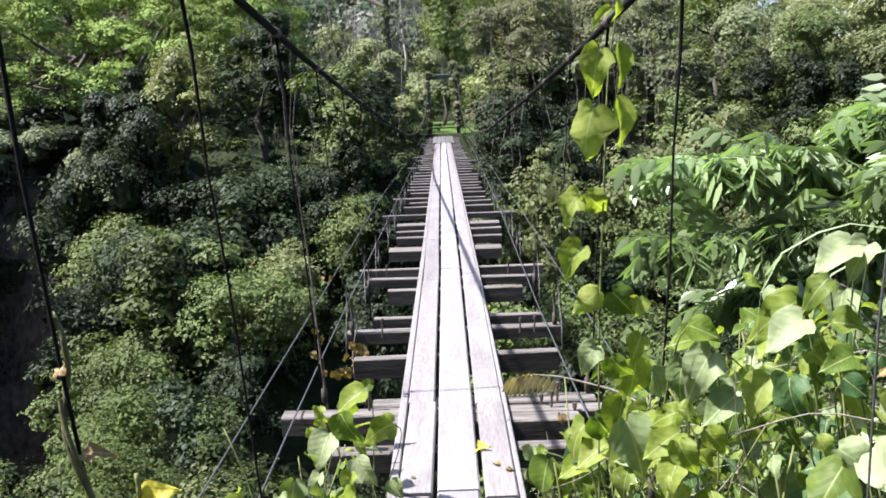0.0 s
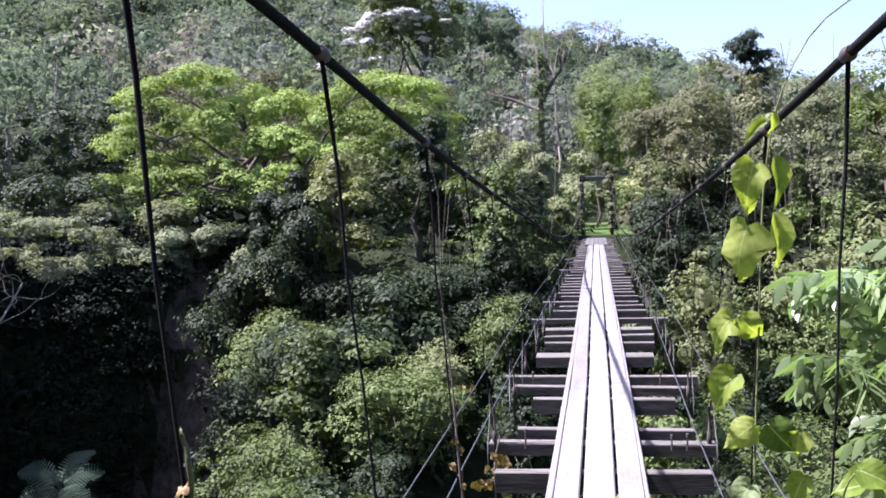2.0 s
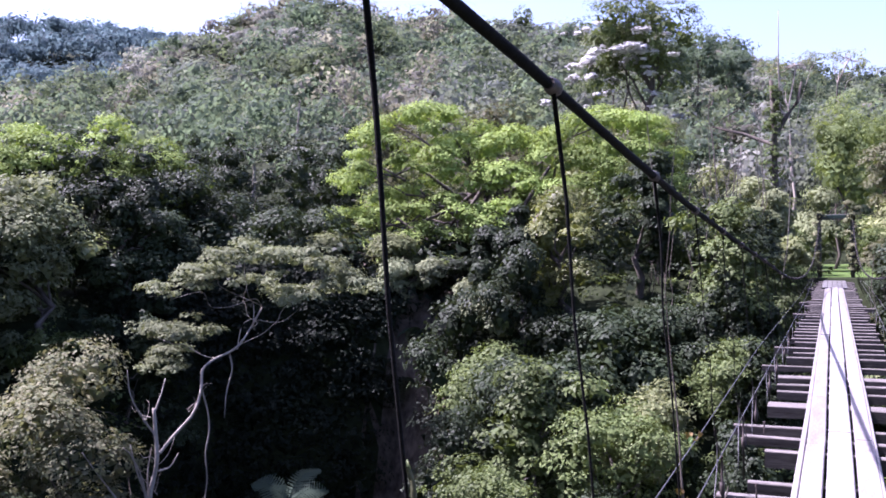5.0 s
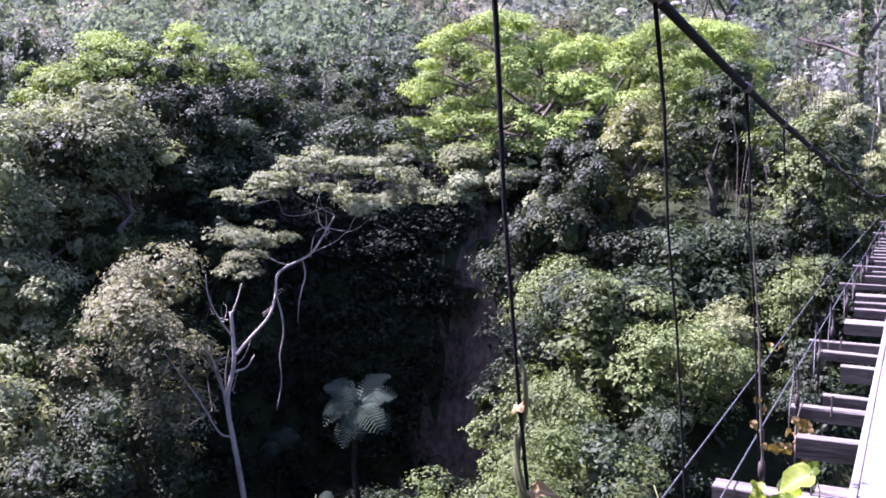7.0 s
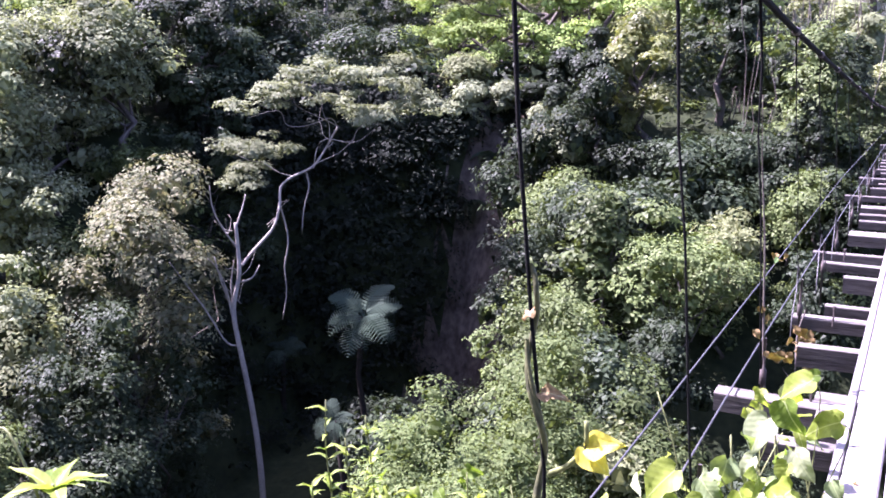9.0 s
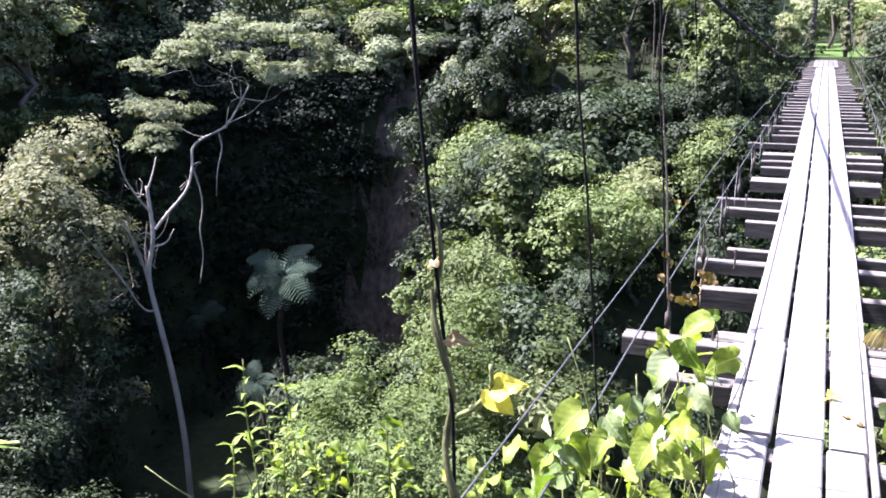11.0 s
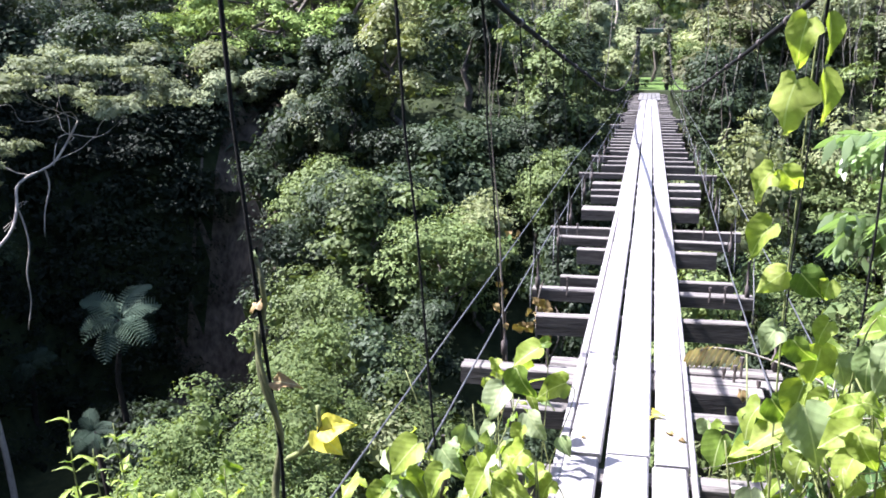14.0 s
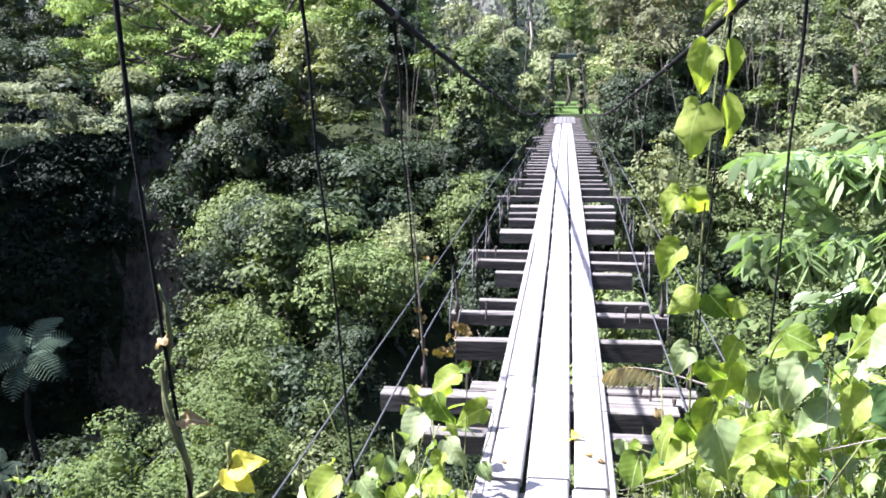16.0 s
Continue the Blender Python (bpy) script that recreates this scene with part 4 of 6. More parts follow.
def undergrowth():
    """Low plants and creepers over the gorge's slopes, thickest on the steep faces."""
    rng = np.random.default_rng(7)
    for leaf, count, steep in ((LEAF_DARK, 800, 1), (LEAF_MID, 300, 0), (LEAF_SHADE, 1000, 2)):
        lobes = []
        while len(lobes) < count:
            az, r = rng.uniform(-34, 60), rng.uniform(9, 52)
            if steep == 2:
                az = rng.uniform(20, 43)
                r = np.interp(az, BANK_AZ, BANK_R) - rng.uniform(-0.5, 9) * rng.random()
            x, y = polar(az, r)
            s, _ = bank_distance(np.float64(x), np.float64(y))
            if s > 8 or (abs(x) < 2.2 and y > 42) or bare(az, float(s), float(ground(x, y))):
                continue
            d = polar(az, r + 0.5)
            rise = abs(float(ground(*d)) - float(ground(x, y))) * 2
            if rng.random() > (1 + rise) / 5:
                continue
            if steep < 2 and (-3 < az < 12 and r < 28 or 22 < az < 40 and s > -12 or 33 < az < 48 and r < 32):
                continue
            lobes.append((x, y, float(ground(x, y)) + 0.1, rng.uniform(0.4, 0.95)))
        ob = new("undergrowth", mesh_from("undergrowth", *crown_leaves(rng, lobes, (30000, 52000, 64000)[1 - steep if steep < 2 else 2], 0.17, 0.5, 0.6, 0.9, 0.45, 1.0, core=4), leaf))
        tagged(ob, "tangled low plants and creepers on gorge slopes", "undergrowth", kind="stuff")


def lianas():
    """Thin stems and lianas that hang and stand among the bank's trees."""
    rng = np.random.default_rng(9)
    got = []
    for i in range(96):
        az = rng.choice([rng.uniform(-14, -2), rng.uniform(3, 13)], p=[0.65, 0.35])
        r = np.interp(az, BANK_AZ, BANK_R) - (rng.uniform(5, 13) if -10 < az < -2 else rng.uniform(0.5, 9))
        x, y = polar(az, r)
        g = float(ground(x, y))
        got.append(tube(bend(rng, (x, y, g - 0.3), (x + rng.normal() * 0.5, y + rng.normal() * 0.3, g + rng.uniform(3.5, 8.5)), 7, 0.014), np.linspace(0.022, 0.010, 7) * rng.uniform(0.6, 1.2), 4))
    tagged(new("lianas", mesh_from("lianas", *join(got[::2]), BARK)), "thin brown stems and hanging lianas on the bank", "lianas", kind="stuff")
    tagged(new("lianas", mesh_from("lianas", *join(got[1::2]), LIANA)), "thin pale stems standing among the bank's trees", "lianas", kind="stuff")


lianas()
undergrowth()


def dead_tree():
    rng = np.random.default_rng(77)
    root = tagged(new("dead_tree"), "dead forked tree wrapped in green creeper", "tree")
    z = float(ground(-2.9, 50))
    root.location = (-2.9, 50, z)

    def run(pts, radii, name, mat=BARK):
        child(name, smooth(mesh_from(name, *tube([(a, 0, h - z) for a, h in pts], radii, 6), mat)), root)
    run([(0.3, z - 0.4), (0.1, 3.0), (0.0, 5.4), (0.0, 7.6), (-0.15, 9.7)], [0.24, 0.2, 0.16, 0.14, 0.1], "trunk")
    run([(0.05, 6.9), (0.6, 7.85), (1.1, 8.5), (1.3, 9.5)], [0.13, 0.12, 0.1, 0.05], "limb")
    run([(0.0, 6.4), (-1.5, 7.05), (-3.0, 7.5), (-2.4, 7.95), (-1.7, 8.3)], [0.11, 0.09, 0.06, 0.045, 0.03], "limb")
    run([(0.6, 7.8), (0.3, 8.2), (0.22, 10.5), (0.25, 13.2)], [0.07, 0.06, 0.04, 0.015], "bare_shoot", PALE_BARK)
    lobes = [(rng.normal() * 0.12, rng.normal() * 0.1, h - z, 0.3) for h in np.linspace(2.0, 9.0, 22)]
    child("creeper", mesh_from("creeper", *crown_leaves(rng, lobes, 3600, 0.12, 0.7, 0.4, 1.2, 0.2, core=4), LEAF_BUSH), root, "green creeper")


dead_tree()


# ---- ferns and palms in the hollow ----
def frond(rng, length, width, droop, pairs=15):
    """One arching frond: a midrib with paired narrow leaflets."""
    t = np.linspace(0, 1, 8)
    rib = np.column_stack([np.zeros(8), t * length * (1 - 0.25 * t * droop), 0.35 * length * t * (1 - t * (1 + droop))])
    pieces = [tube(rib, np.linspace(0.018, 0.004, 8), 4)]
    for i in range(pairs):
        u = 0.12 + 0.86 * i / (pairs - 1)
        c = np.array([np.interp(u, t, rib[:, k]) for k in range(3)])
        w = width * math.sin(math.pi * min(1, 0.15 + 0.85 * u)) ** 0.7 * rng.uniform(0.9, 1.1)
        for sgn in (-1, 1):
            tip = c + np.array((sgn * w, w * 0.35, -0.25 * w))
            b = length / pairs * 0.36
            pieces.append((np.array([c + (0, -b, 0), tip + (0, -b * 0.45, 0), tip + (0, b * 0.3, 0), c + (0, b, 0)]), np.array([(0, 1, 2, 3)])))
    return join(pieces)


def fern_plant(kind, label, x, y, z, height, length, width, count, droop, leaf, seed, category, lift=(-0.25, 0.45)):
    rng = np.random.default_rng(seed)
    root = tagged(new(kind), label, category)
    lean = Matrix.Rotation(math.atan2(-x, y), 4, "Z") @ Matrix.Rotation(radians(26 if kind == "tree_fern" else 0), 4, "X")
    root.location = (x, y, z)
    if height > 0:
        child("trunk", smooth(mesh_from("trunk", *tube(bend(rng, (0, 0, -0.4), (0, 0, height), 5, 0.03), np.linspace(0.12, 0.08, 5), 7), FERN_TRUNK)), root)
    shapes = [mesh_from("frond", *frond(rng, length, width, droop * k), leaf) for k in (0.8, 1.1, 1.5)]
    for i in range(count):
        f = child("frond", shapes[i % 3], root)
        f.matrix_local = Matrix.Translation((0, 0, max(height, 0))) @ lean @ Matrix.Rotation(6.283 * i / count + rng.uniform(-0.2, 0.2), 4, "Z") @ Matrix.Rotation(rng.uniform(*lift), 4, "X") @ Matrix.Rotation(rng.uniform(-0.4, 0.4), 4, "Y") @ Matrix.Scale(rng.uniform(0.7, 1.15), 4)


for az, r, top, length, count, seed in [(32.4, 28.0, -6.0, 1.75, 14, 301), (34.4, 24.0, -7.8, 0.8, 8, 302), (37.5, 34.5, -9.0, 1.4, 8, 304)]:
    x, y = polar(az, r)
    g = float(ground(x, y))
    fern_plant("tree_fern", "tree fern with broad arching fronds in the hollow", x, y, g, top - g, length, length * 0.26, count, 0.75, LEAF_FERN, seed, "fern", (-0.5, 0.6))
def on_slope(az, z):
    """The place on the far wall of the gorge at that bearing and height."""
    far = np.arange(26, 44, 0.05)
    x, y = -far * math.sin(radians(az)), far * math.cos(radians(az))
    k = int(np.argmax(ground(x, y) > z))
    return float(x[k]), float(y[k]), float(ground(x[k], y[k]))


for az, z, length, leaf, seed in [(25.7, -4.4, 1.6, LEAF_DARK, 311), (24.3, -2.4, 1.3, LEAF_FERN, 312), (30.0, -3.6, 1.5, LEAF_DARK, 313), (34.0, -2.6, 1.7, LEAF_DARK, 314), (32.0, -5.0, 1.5, LEAF_DARK, 315), (28.2, -2.0, 1.2, LEAF_DARK, 316), (36.0, -5.2, 1.5, LEAF_DARK, 317), (22.9, -1.2, 1.1, LEAF_FERN, 318)]:
    x, y, g = on_slope(az, z)
    fern_plant("wild_palm", "dark palm with drooping fronds on the cliff", x, y, g, 0.3, length, length * 0.2, 12, 1.5, leaf, seed, "palm")
for i, (az, r, top) in enumerate([(26.5, 62, 5.6), (28.0, 64, 6.2), (29.2, 61, 5.8), (30.5, 63, 6.4), (27.3, 66, 6.4)]):
    x, y = polar(az, r)
    g = float(ground(x, y))
    fern_plant("areca_palm", "slender areca palm with thin grey trunk", x, y, g, max(top - g, 2.0), 1.5, 0.3, 9, 1.2, LEAF_DARK, 320 + i, "palm")


# ---- the footbridge ----
CABLE_Y = [-7, 2, 4.85, 9, 13, 16, 19, 22.7, 26, 30, 33.4, 36, 38.4, 41.4]
CABLE_Z = [3.45, 2.255, 1.925, 1.60, 1.32, 1.08, 0.89, 0.74, 0.66, 0.70, 0.93, 1.33, 1.78, 2.52]
CABLE_XY = [-7, 1.87, 3.12, 4.86, 13, 25, 30, 33.4, 38.4, 41.4]
CABLE_XL = [-1.10, -0.915, -0.868, -0.852, -0.85, -0.84, -0.80, -0.75, -0.70, -0.66]
CABLE_XR = [1.12, 0.955, 0.885, 0.85, 0.82, 0.73, 0.66, 0.61, 0.57, 0.55]


def cable_point(y, side):
    """Smooth sag of the main cable on one side (-1 or 1)."""
    ys = np.clip(np.linspace(y - 1.5, y + 1.5, 7), -7, 41.4)
    return np.array((np.interp(y, CABLE_XY, CABLE_XL if side < 0 else CABLE_XR), y, np.interp(ys, CABLE_Y, CABLE_Z).mean() - 0.01))


bridge = tagged(new("suspension_bridge"), "narrow old suspension footbridge of grey planks and cables", "bridge")


def slab(name, v, q, mat, label=""):
    v = np.array(v)
    v[:, 0] -= 0.0042 * np.clip(v[:, 1] - 8, 0, 40)   # the deck runs a little askew
    return child(name, mesh_from(name, v, q, mat), bridge, label)


# crossbeams: place along the bridge, half lengths, width and depth
rng = np.random.default_rng(3)
BEAMS = [(-2.8, 0.62, 0.62, 0.10, 0.12), (-1.7, 0.6, 0.64, 0.10, 0.12), (-0.6, 0.6, 0.6, 0.10, 0.12), (0.5, 0.62, 0.62, 0.1, 0.12), (1.6, 0.64, 0.64, 0.10, 0.12), (2.7, 0.62, 0.66, 0.1, 0.13), (3.45, 0.62, 0.7, 0.11, 0.13)]
BEAMS += [(4.15, 0.60, 0.66, 0.10, 0.13), (4.54, 0.42, 0.62, 0.125, 0.17), (4.67, 0.91, 0.77, 0.12, 0.13), (4.83, 0.45, 0.74, 0.13, 0.10), (5.75, 0.64, 0.66, 0.08, 0.17), (6.42, 0.75, 0.75, 0.10, 0.11),
         (6.81, 0.59, 0.66, 0.07, 0.10), (7.84, 0.55, 0.60, 0.08, 0.17), (8.35, 0.76, 0.75, 0.08, 0.10), (8.85, 0.88, 0.88, 0.07, 0.12), (10.03, 0.66, 0.56, 0.26, 0.15),
         (10.9, 0.62, 0.62, 0.08, 0.12), (11.46, 0.65, 0.65, 0.10, 0.10), (12.09, 0.67, 0.66, 0.22, 0.12), (13.09, 0.92, 0.94, 0.06, 0.10), (14.05, 0.66, 0.70, 0.09, 0.14)]
yy = 14.7
while yy < 41.0:
    BEAMS.append((yy, rng.uniform(0.58, 0.72) + 0.2 * (rng.random() < 0.12), rng.uniform(0.58, 0.72) + 0.2 * (rng.random() < 0.12), rng.uniform(0.07, 0.12) + 0.1 * (rng.random() < 0.15), rng.uniform(0.10, 0.15)))
    yy += rng.uniform(0.55, 0.85)
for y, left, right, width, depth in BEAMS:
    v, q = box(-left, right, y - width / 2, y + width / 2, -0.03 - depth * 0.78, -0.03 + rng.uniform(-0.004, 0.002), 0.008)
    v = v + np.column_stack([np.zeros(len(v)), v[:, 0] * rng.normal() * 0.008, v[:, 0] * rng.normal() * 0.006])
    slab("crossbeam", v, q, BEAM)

# three runs of planks
RUNS = [(-0.252, -0.114, [-3.7, 1.4, 3.55, 4.70, 8.05, 10.45, 17.2, 22.0, 27.5, 33.6]),
        (-0.090, 0.080, [-3.7, 0.8, 3.58, 8.6, 13.4, 19.0, 24.5, 29.5, 34.0]),
        (0.098, 0.236, [-3.7, 1.0, 3.5, 4.66, 8.3, 11.6, 19.6, 25.2, 30.6, 33.8])]
for x0, x1, cuts in RUNS:
    for a, b in zip(cuts, cuts[1:]):
        j = rng.uniform(-0.004, 0.004, 3)
        v, q = box(x0 + j[0], x1 + j[1], a + 0.006, b - 0.006, -0.032, 0.002 + j[2], 0.007)
        v = v + np.column_stack([(v[:, 1] - a) / (b - a) * j[2] * 2, np.zeros(len(v)), np.where(v[:, 1] > (a + b) / 2, j[0], 0)])
        slab("plank", v, q, PLANK if x0 == -0.090 else WORN_PLANK)

# narrow worn strips along both outer edges
for x0, x1, cuts in ((-0.296, -0.256, [-3.7, 3.9, 9.6, 16.0, 23.0, 30.0, 33.6]), (0.240, 0.264, [-3.7, 4.4, 11.0, 18.2, 26.0, 33.6])):
    for a, b in zip(cuts, cuts[1:]):
        v, q = box(x0, x1, a + 0.004, b - 0.004, -0.034, -0.003 + rng.uniform(-0.002, 0.002), 0.005)
        slab("edge_strip", v, q, WORN_PLANK)

# wider boards of the landing, the trees' shade put into their dark colour
for i in range(5):
    for a, b in ((34.05, 37.8), (37.8, 41.5)):
        x0 = -0.40 + 0.162 * i
        v, q = box(x0, x0 + 0.15, a + 0.01, b - 0.01, -0.034, -0.004 + rng.uniform(-0.004, 0.004), 0.006)
        slab("landing_board", v, q, LANDING)

# main cables, clamps, hangers with rods
HANG_Y = [0.35, 1.87, 3.12, 4.86, 6.30, 7.85]
while HANG_Y[-1] < 39.5:
    HANG_Y.append(HANG_Y[-1] + (1.55 if HANG_Y[-1] < 31 else 0.6))
for side in (-1, 1):
    line = np.array([cable_point(y, side) for y in np.linspace(-7, 41.4, 70)])
    line = np.concatenate([[(side * 1.25, -12.0, float(ground(side * 1.25, -12.0)) - 0.3)], line])
    child("main_cable", smooth(mesh_from("main_cable", *tube(line, 0.0185, 8), CABLE)), bridge, "thick dark main cable")
    for i, y in enumerate(HANG_Y):
        if side > 0 and y < 1:
            continue
        if side > 0:
            y = y + (0.38 if 3 < y < 4 else 0.06)
        top = cable_point(y, side)
        d = cable_point(y + 0.05, side) - cable_point(y - 0.05, side)
        near_beam = min(BEAMS, key=lambda b: abs(b[0] - y))[0] if y > 4 else y
        foot = np.array((side * ((0.725 if side < 0 else 0.85) if y < 2.5 else (0.67 if side < 0 else 0.76) if y < 4 else 0.71), y + (near_beam - y) * 0.6, -0.12))
        w = bend(rng, top, foot, 7, 0.004)
        slight = 0.6 if side > 0 and y < 2.5 else 1.0 if y < 5.5 else 0.62
        hanger = child("hanger", smooth(mesh_from("hanger", *tube(w, np.array([0.009, 0.0065, 0.005, 0.0045, 0.0045, 0.0045, 0.0045]) * slight, 6), WIRE if side > 0 and y < 2.5 else CABLE)), bridge, "thin steel hanger")
        child("clamp", smooth(mesh_from("clamp", *tube([top - d * 0.45, top - d * 0.2, top + d * 0.2, top + d * 0.45], [0.021, 0.028, 0.028, 0.021], 8), IRON)), hanger)
        if 5 < y < 24:
            fork = foot + (w[3] - foot) * 0.45
            for reach in (-0.42, 0.45):
                child("stay_wire", smooth(mesh_from("stay_wire", *tube(bend(rng, fork, foot + np.array((0, reach, 0.02)), 4, 0.006), 0.0035, 4), WIRE)), hanger)
        if y < 16:
            child("hanger_rod", smooth(mesh_from("hanger_rod", *tube([foot + np.array((0, 0, z)) for z in (0.34, 0.18, 0.17, 0.10, 0.09, -0.16)], [0.008, 0.008, 0.018, 0.018, 0.009, 0.009], 6), IRON)), hanger)

# side wires along the deck
for pts in ([(-1.0, -3.6, 0.0), (-1.06, 2.9, 0.0), (-1.1, 8, -0.03), (-1.12, 15, 0.0), (-1.0, 28, 0.02), (-0.9, 41.4, 0.2)],
            [(-0.80, -3.6, 0.0), (-0.81, 3.14, 0.0), (-0.83, 5.07, 0.0), (-0.80, 12, 0.05), (-0.8, 25, 0.05), (-0.85, 41.4, 0.2)],
            [(0.64, -3.6, 0.0), (0.645, 4.4, 0.0), (0.64, 6.6, 0.0), (0.72, 14, 0.02), (0.8, 28, 0.02), (0.66, 41.4, 0.2)],
            [(0.95, -3.6, 0.0), (0.955, 4.6, 0.0), (0.965, 6.15, 0.0), (1.0, 12, 0.0), (0.95, 30, 0.05), (0.68, 41.4, 0.2)]):
    pts = np.array(pts)
    t = np.linspace(pts[0, 1], pts[-1, 1], 40)
    line = np.column_stack([np.interp(t, pts[:, 1], pts[:, 0]), t, np.interp(t, pts[:, 1], pts[:, 2])])
    child("side_wire", smooth(mesh_from("side_wire", *tube(line, 0.0048, 5), WIRE)), bridge, "grey galvanised side wire")

# bolts that hold the broad crossbeam
for x, y, h in ((0.44, 4.70, 0.07), (0.49, 4.66, 0.10), (0.53, 4.74, 0.12), (0.60, 4.60, 0.05), (0.46, 6.33, 0.09), (0.56, 6.33, 0.10), (-0.50, 6.33, 0.12), (-0.60, 8.46, 0.12), (-0.46, 4.70, 0.16), (0.52, 8.46, 0.12)):
    child("bolt", mesh_from("bolt", *tube([(x, y, -0.06), (x + 0.004, y, h - 0.075), (x + 0.004, y, h - 0.07), (x + 0.004, y, h - 0.045)], [0.007, 0.007, 0.012, 0.012], 6), IRON), bridge)

# far gateway
gate = tagged(new("bridge_tower"), "mossy concrete bridge tower at the far end", "tower")
gate.location = (0, 41.6, 0)
for x in (-0.70, 0.56):
    v, q = box(x - 0.08, x + 0.08, -0.09, 0.09, -0.6, 2.70, 0.02)
    child("post", mesh_from("post", v, q, CONCRETE), gate)
v, q = box(-0.80, 0.66, -0.09, 0.09, 2.42, 2.64, 0.02)
lintel = child("lintel", mesh_from("lintel", v, q, CONCRETE), gate)
v, q = box(-0.55, 0.30, -0.16, -0.11, 2.48, 2.62, 0.005)
child("sign_board", mesh_from("sign_board", v, q, SIGN_GREEN), lintel, "dark green sign board")
rng = np.random.default_rng(605)
lob = [(-0.72 + rng.normal() * 0.08, -0.12, h, 0.14) for h in np.linspace(0.2, 2.6, 7)] + [(0.58 + rng.normal() * 0.1, -0.15, h, 0.2) for h in np.linspace(0.3, 3.0, 12)]
child("creeper", mesh_from("creeper", *crown_leaves(rng, lob, 2600, 0.1, 0.6, 0.3, 1.0, 0.6, core=4), LEAF_BROWN), gate, "brownish creeper on the posts")

# beyond the gateway: a small round tree on the lawn and low hedges
tree("lawn_tree", "small dark round tree on a sunny lawn", 0.0, 60, 0.0, (0, 0, 1.9), (1.0, 1.0, 0.7), 14, 0.55, 3200, 0.16, LEAF_MID, seed=601, thick=0.12)
for i, (x, y, w) in enumerate([(-2.5, 50, 1.0), (2.1, 50, 0.9), (-2.3, 46, 0.9), (2.0, 45.5, 0.9), (-2.6, 54, 1.1), (2.5, 55, 1.0), (-2.6, 66, 1.4), (1.2, 68, 1.5), (3.6, 63, 1.2), (-4.6, 60, 1.2)]):
    tree("lawn_shrub", "light green shrub at the lawn's edge", x, y, float(ground(x, y)) - 0.1, (0, 0, 1.1 * w), (w, w, 0.9 * w), 14, 0.5 * w, 3600, 0.2, LEAF_BUSH if i % 2 else LEAF_MID,
         seed=610 + i, group="shrubs round the lawn", category="shrub", thick=0.05)


# ---- plants round the near bridge head ----
def big_leaf_material(name, colours, glow):
    """A broad leaf with a pale midrib and side veins; each leaf keeps its own tone."""
    m, n, l, b = material(name)
    info = n.new("ShaderNodeObjectInfo")
    r = ramp(n, [(i / (len(colours) - 1), c) for i, c in enumerate(colours)])
    l.new(info.outputs["Random"], r.inputs[0])
    co = n.new("ShaderNodeTexCoord")
    sep = n.new("ShaderNodeSeparateXYZ")
    l.new(co.outputs["Object"], sep.inputs[0])

    def op(kind, a, c):
        q = n.new("ShaderNodeMath")
        q.operation = kind
        for i, v in enumerate((a, c)):
            if isinstance(v, (int, float)):
                q.inputs[i].default_value = v
            else:
                l.new(v, q.inputs[i])
        return q.outputs[0]
    ax = op("ABSOLUTE", sep.outputs[0], 0.0)
    wave = op("SINE", op("MULTIPLY", op("SUBTRACT", sep.outputs[1], op("MULTIPLY", ax, 0.75)), 42.0), 0.0)
    side = op("MULTIPLY", op("GREATER_THAN", wave, 0.93), 0.06)
    rib = op("MULTIPLY", op("LESS_THAN", ax, 0.014), 0.5)
    vein = op("MAXIMUM", side, rib)
    noisy = n.new("ShaderNodeTexNoise")
    noisy.inputs["Scale"].default_value, noisy.inputs["Detail"].default_value = 5.0, 4
    l.new(co.outputs["Object"], noisy.inputs["Vector"])
    hsv = n.new("ShaderNodeHueSaturation")
    l.new(r.outputs[0], hsv.inputs["Color"])
    l.new(op("ADD", op("MULTIPLY", noisy.outputs["Fac"], 1.0), 0.45), hsv.inputs["Value"])
    hsv.inputs["Saturation"].default_value = 0.95
    mix = n.new("ShaderNodeMix")
    mix.data_type = "RGBA"
    l.new(vein, mix.inputs[0])
    l.new(hsv.outputs[0], mix.inputs[6])
    mix.inputs[7].default_value = (0.45, 0.50, 0.25, 1)
    l.new(mix.outputs[2], b.inputs["Base Color"])
    b.inputs["Roughness"].default_value = 0.5
    b.inputs["Specular IOR Level"].default_value = 0.18
    bp = n.new("ShaderNodeBump")
    bp.inputs["Strength"].default_value, bp.inputs["Distance"].default_value = 0.07, 0.006
    l.new(wave, bp.inputs["Height"])
    l.new(bp.outputs[0], b.inputs["Normal"])
    tr = n.new("ShaderNodeBsdfTranslucent")
    warm = n.new("ShaderNodeMix")
    warm.data_type, warm.blend_type = "RGBA", "MULTIPLY"
    warm.inputs[0].default_value = 1.0
    warm.inputs[7].default_value = (1.25, 1.35, 0.4, 1)
    l.new(mix.outputs[2], warm.inputs[6])
    l.new(warm.outputs[2], tr.inputs["Color"])
    sh = n.new("ShaderNodeMixShader")
    sh.inputs[0].default_value = glow
    l.new(b.outputs[0], sh.inputs[1])
    l.new(tr.outputs[0], sh.inputs[2])
    l.new(sh.outputs[0], n["Material Output"].inputs["Surface"])
    return m


GREEN_LEAF = big_leaf_material("broad_green_leaf", [(0.075, 0.130, 0.016), (0.13, 0.20, 0.02), (0.21, 0.275, 0.025), (0.10, 0.155, 0.02), (0.25, 0.31, 0.05), (0.16, 0.225, 0.022)], 0.42)
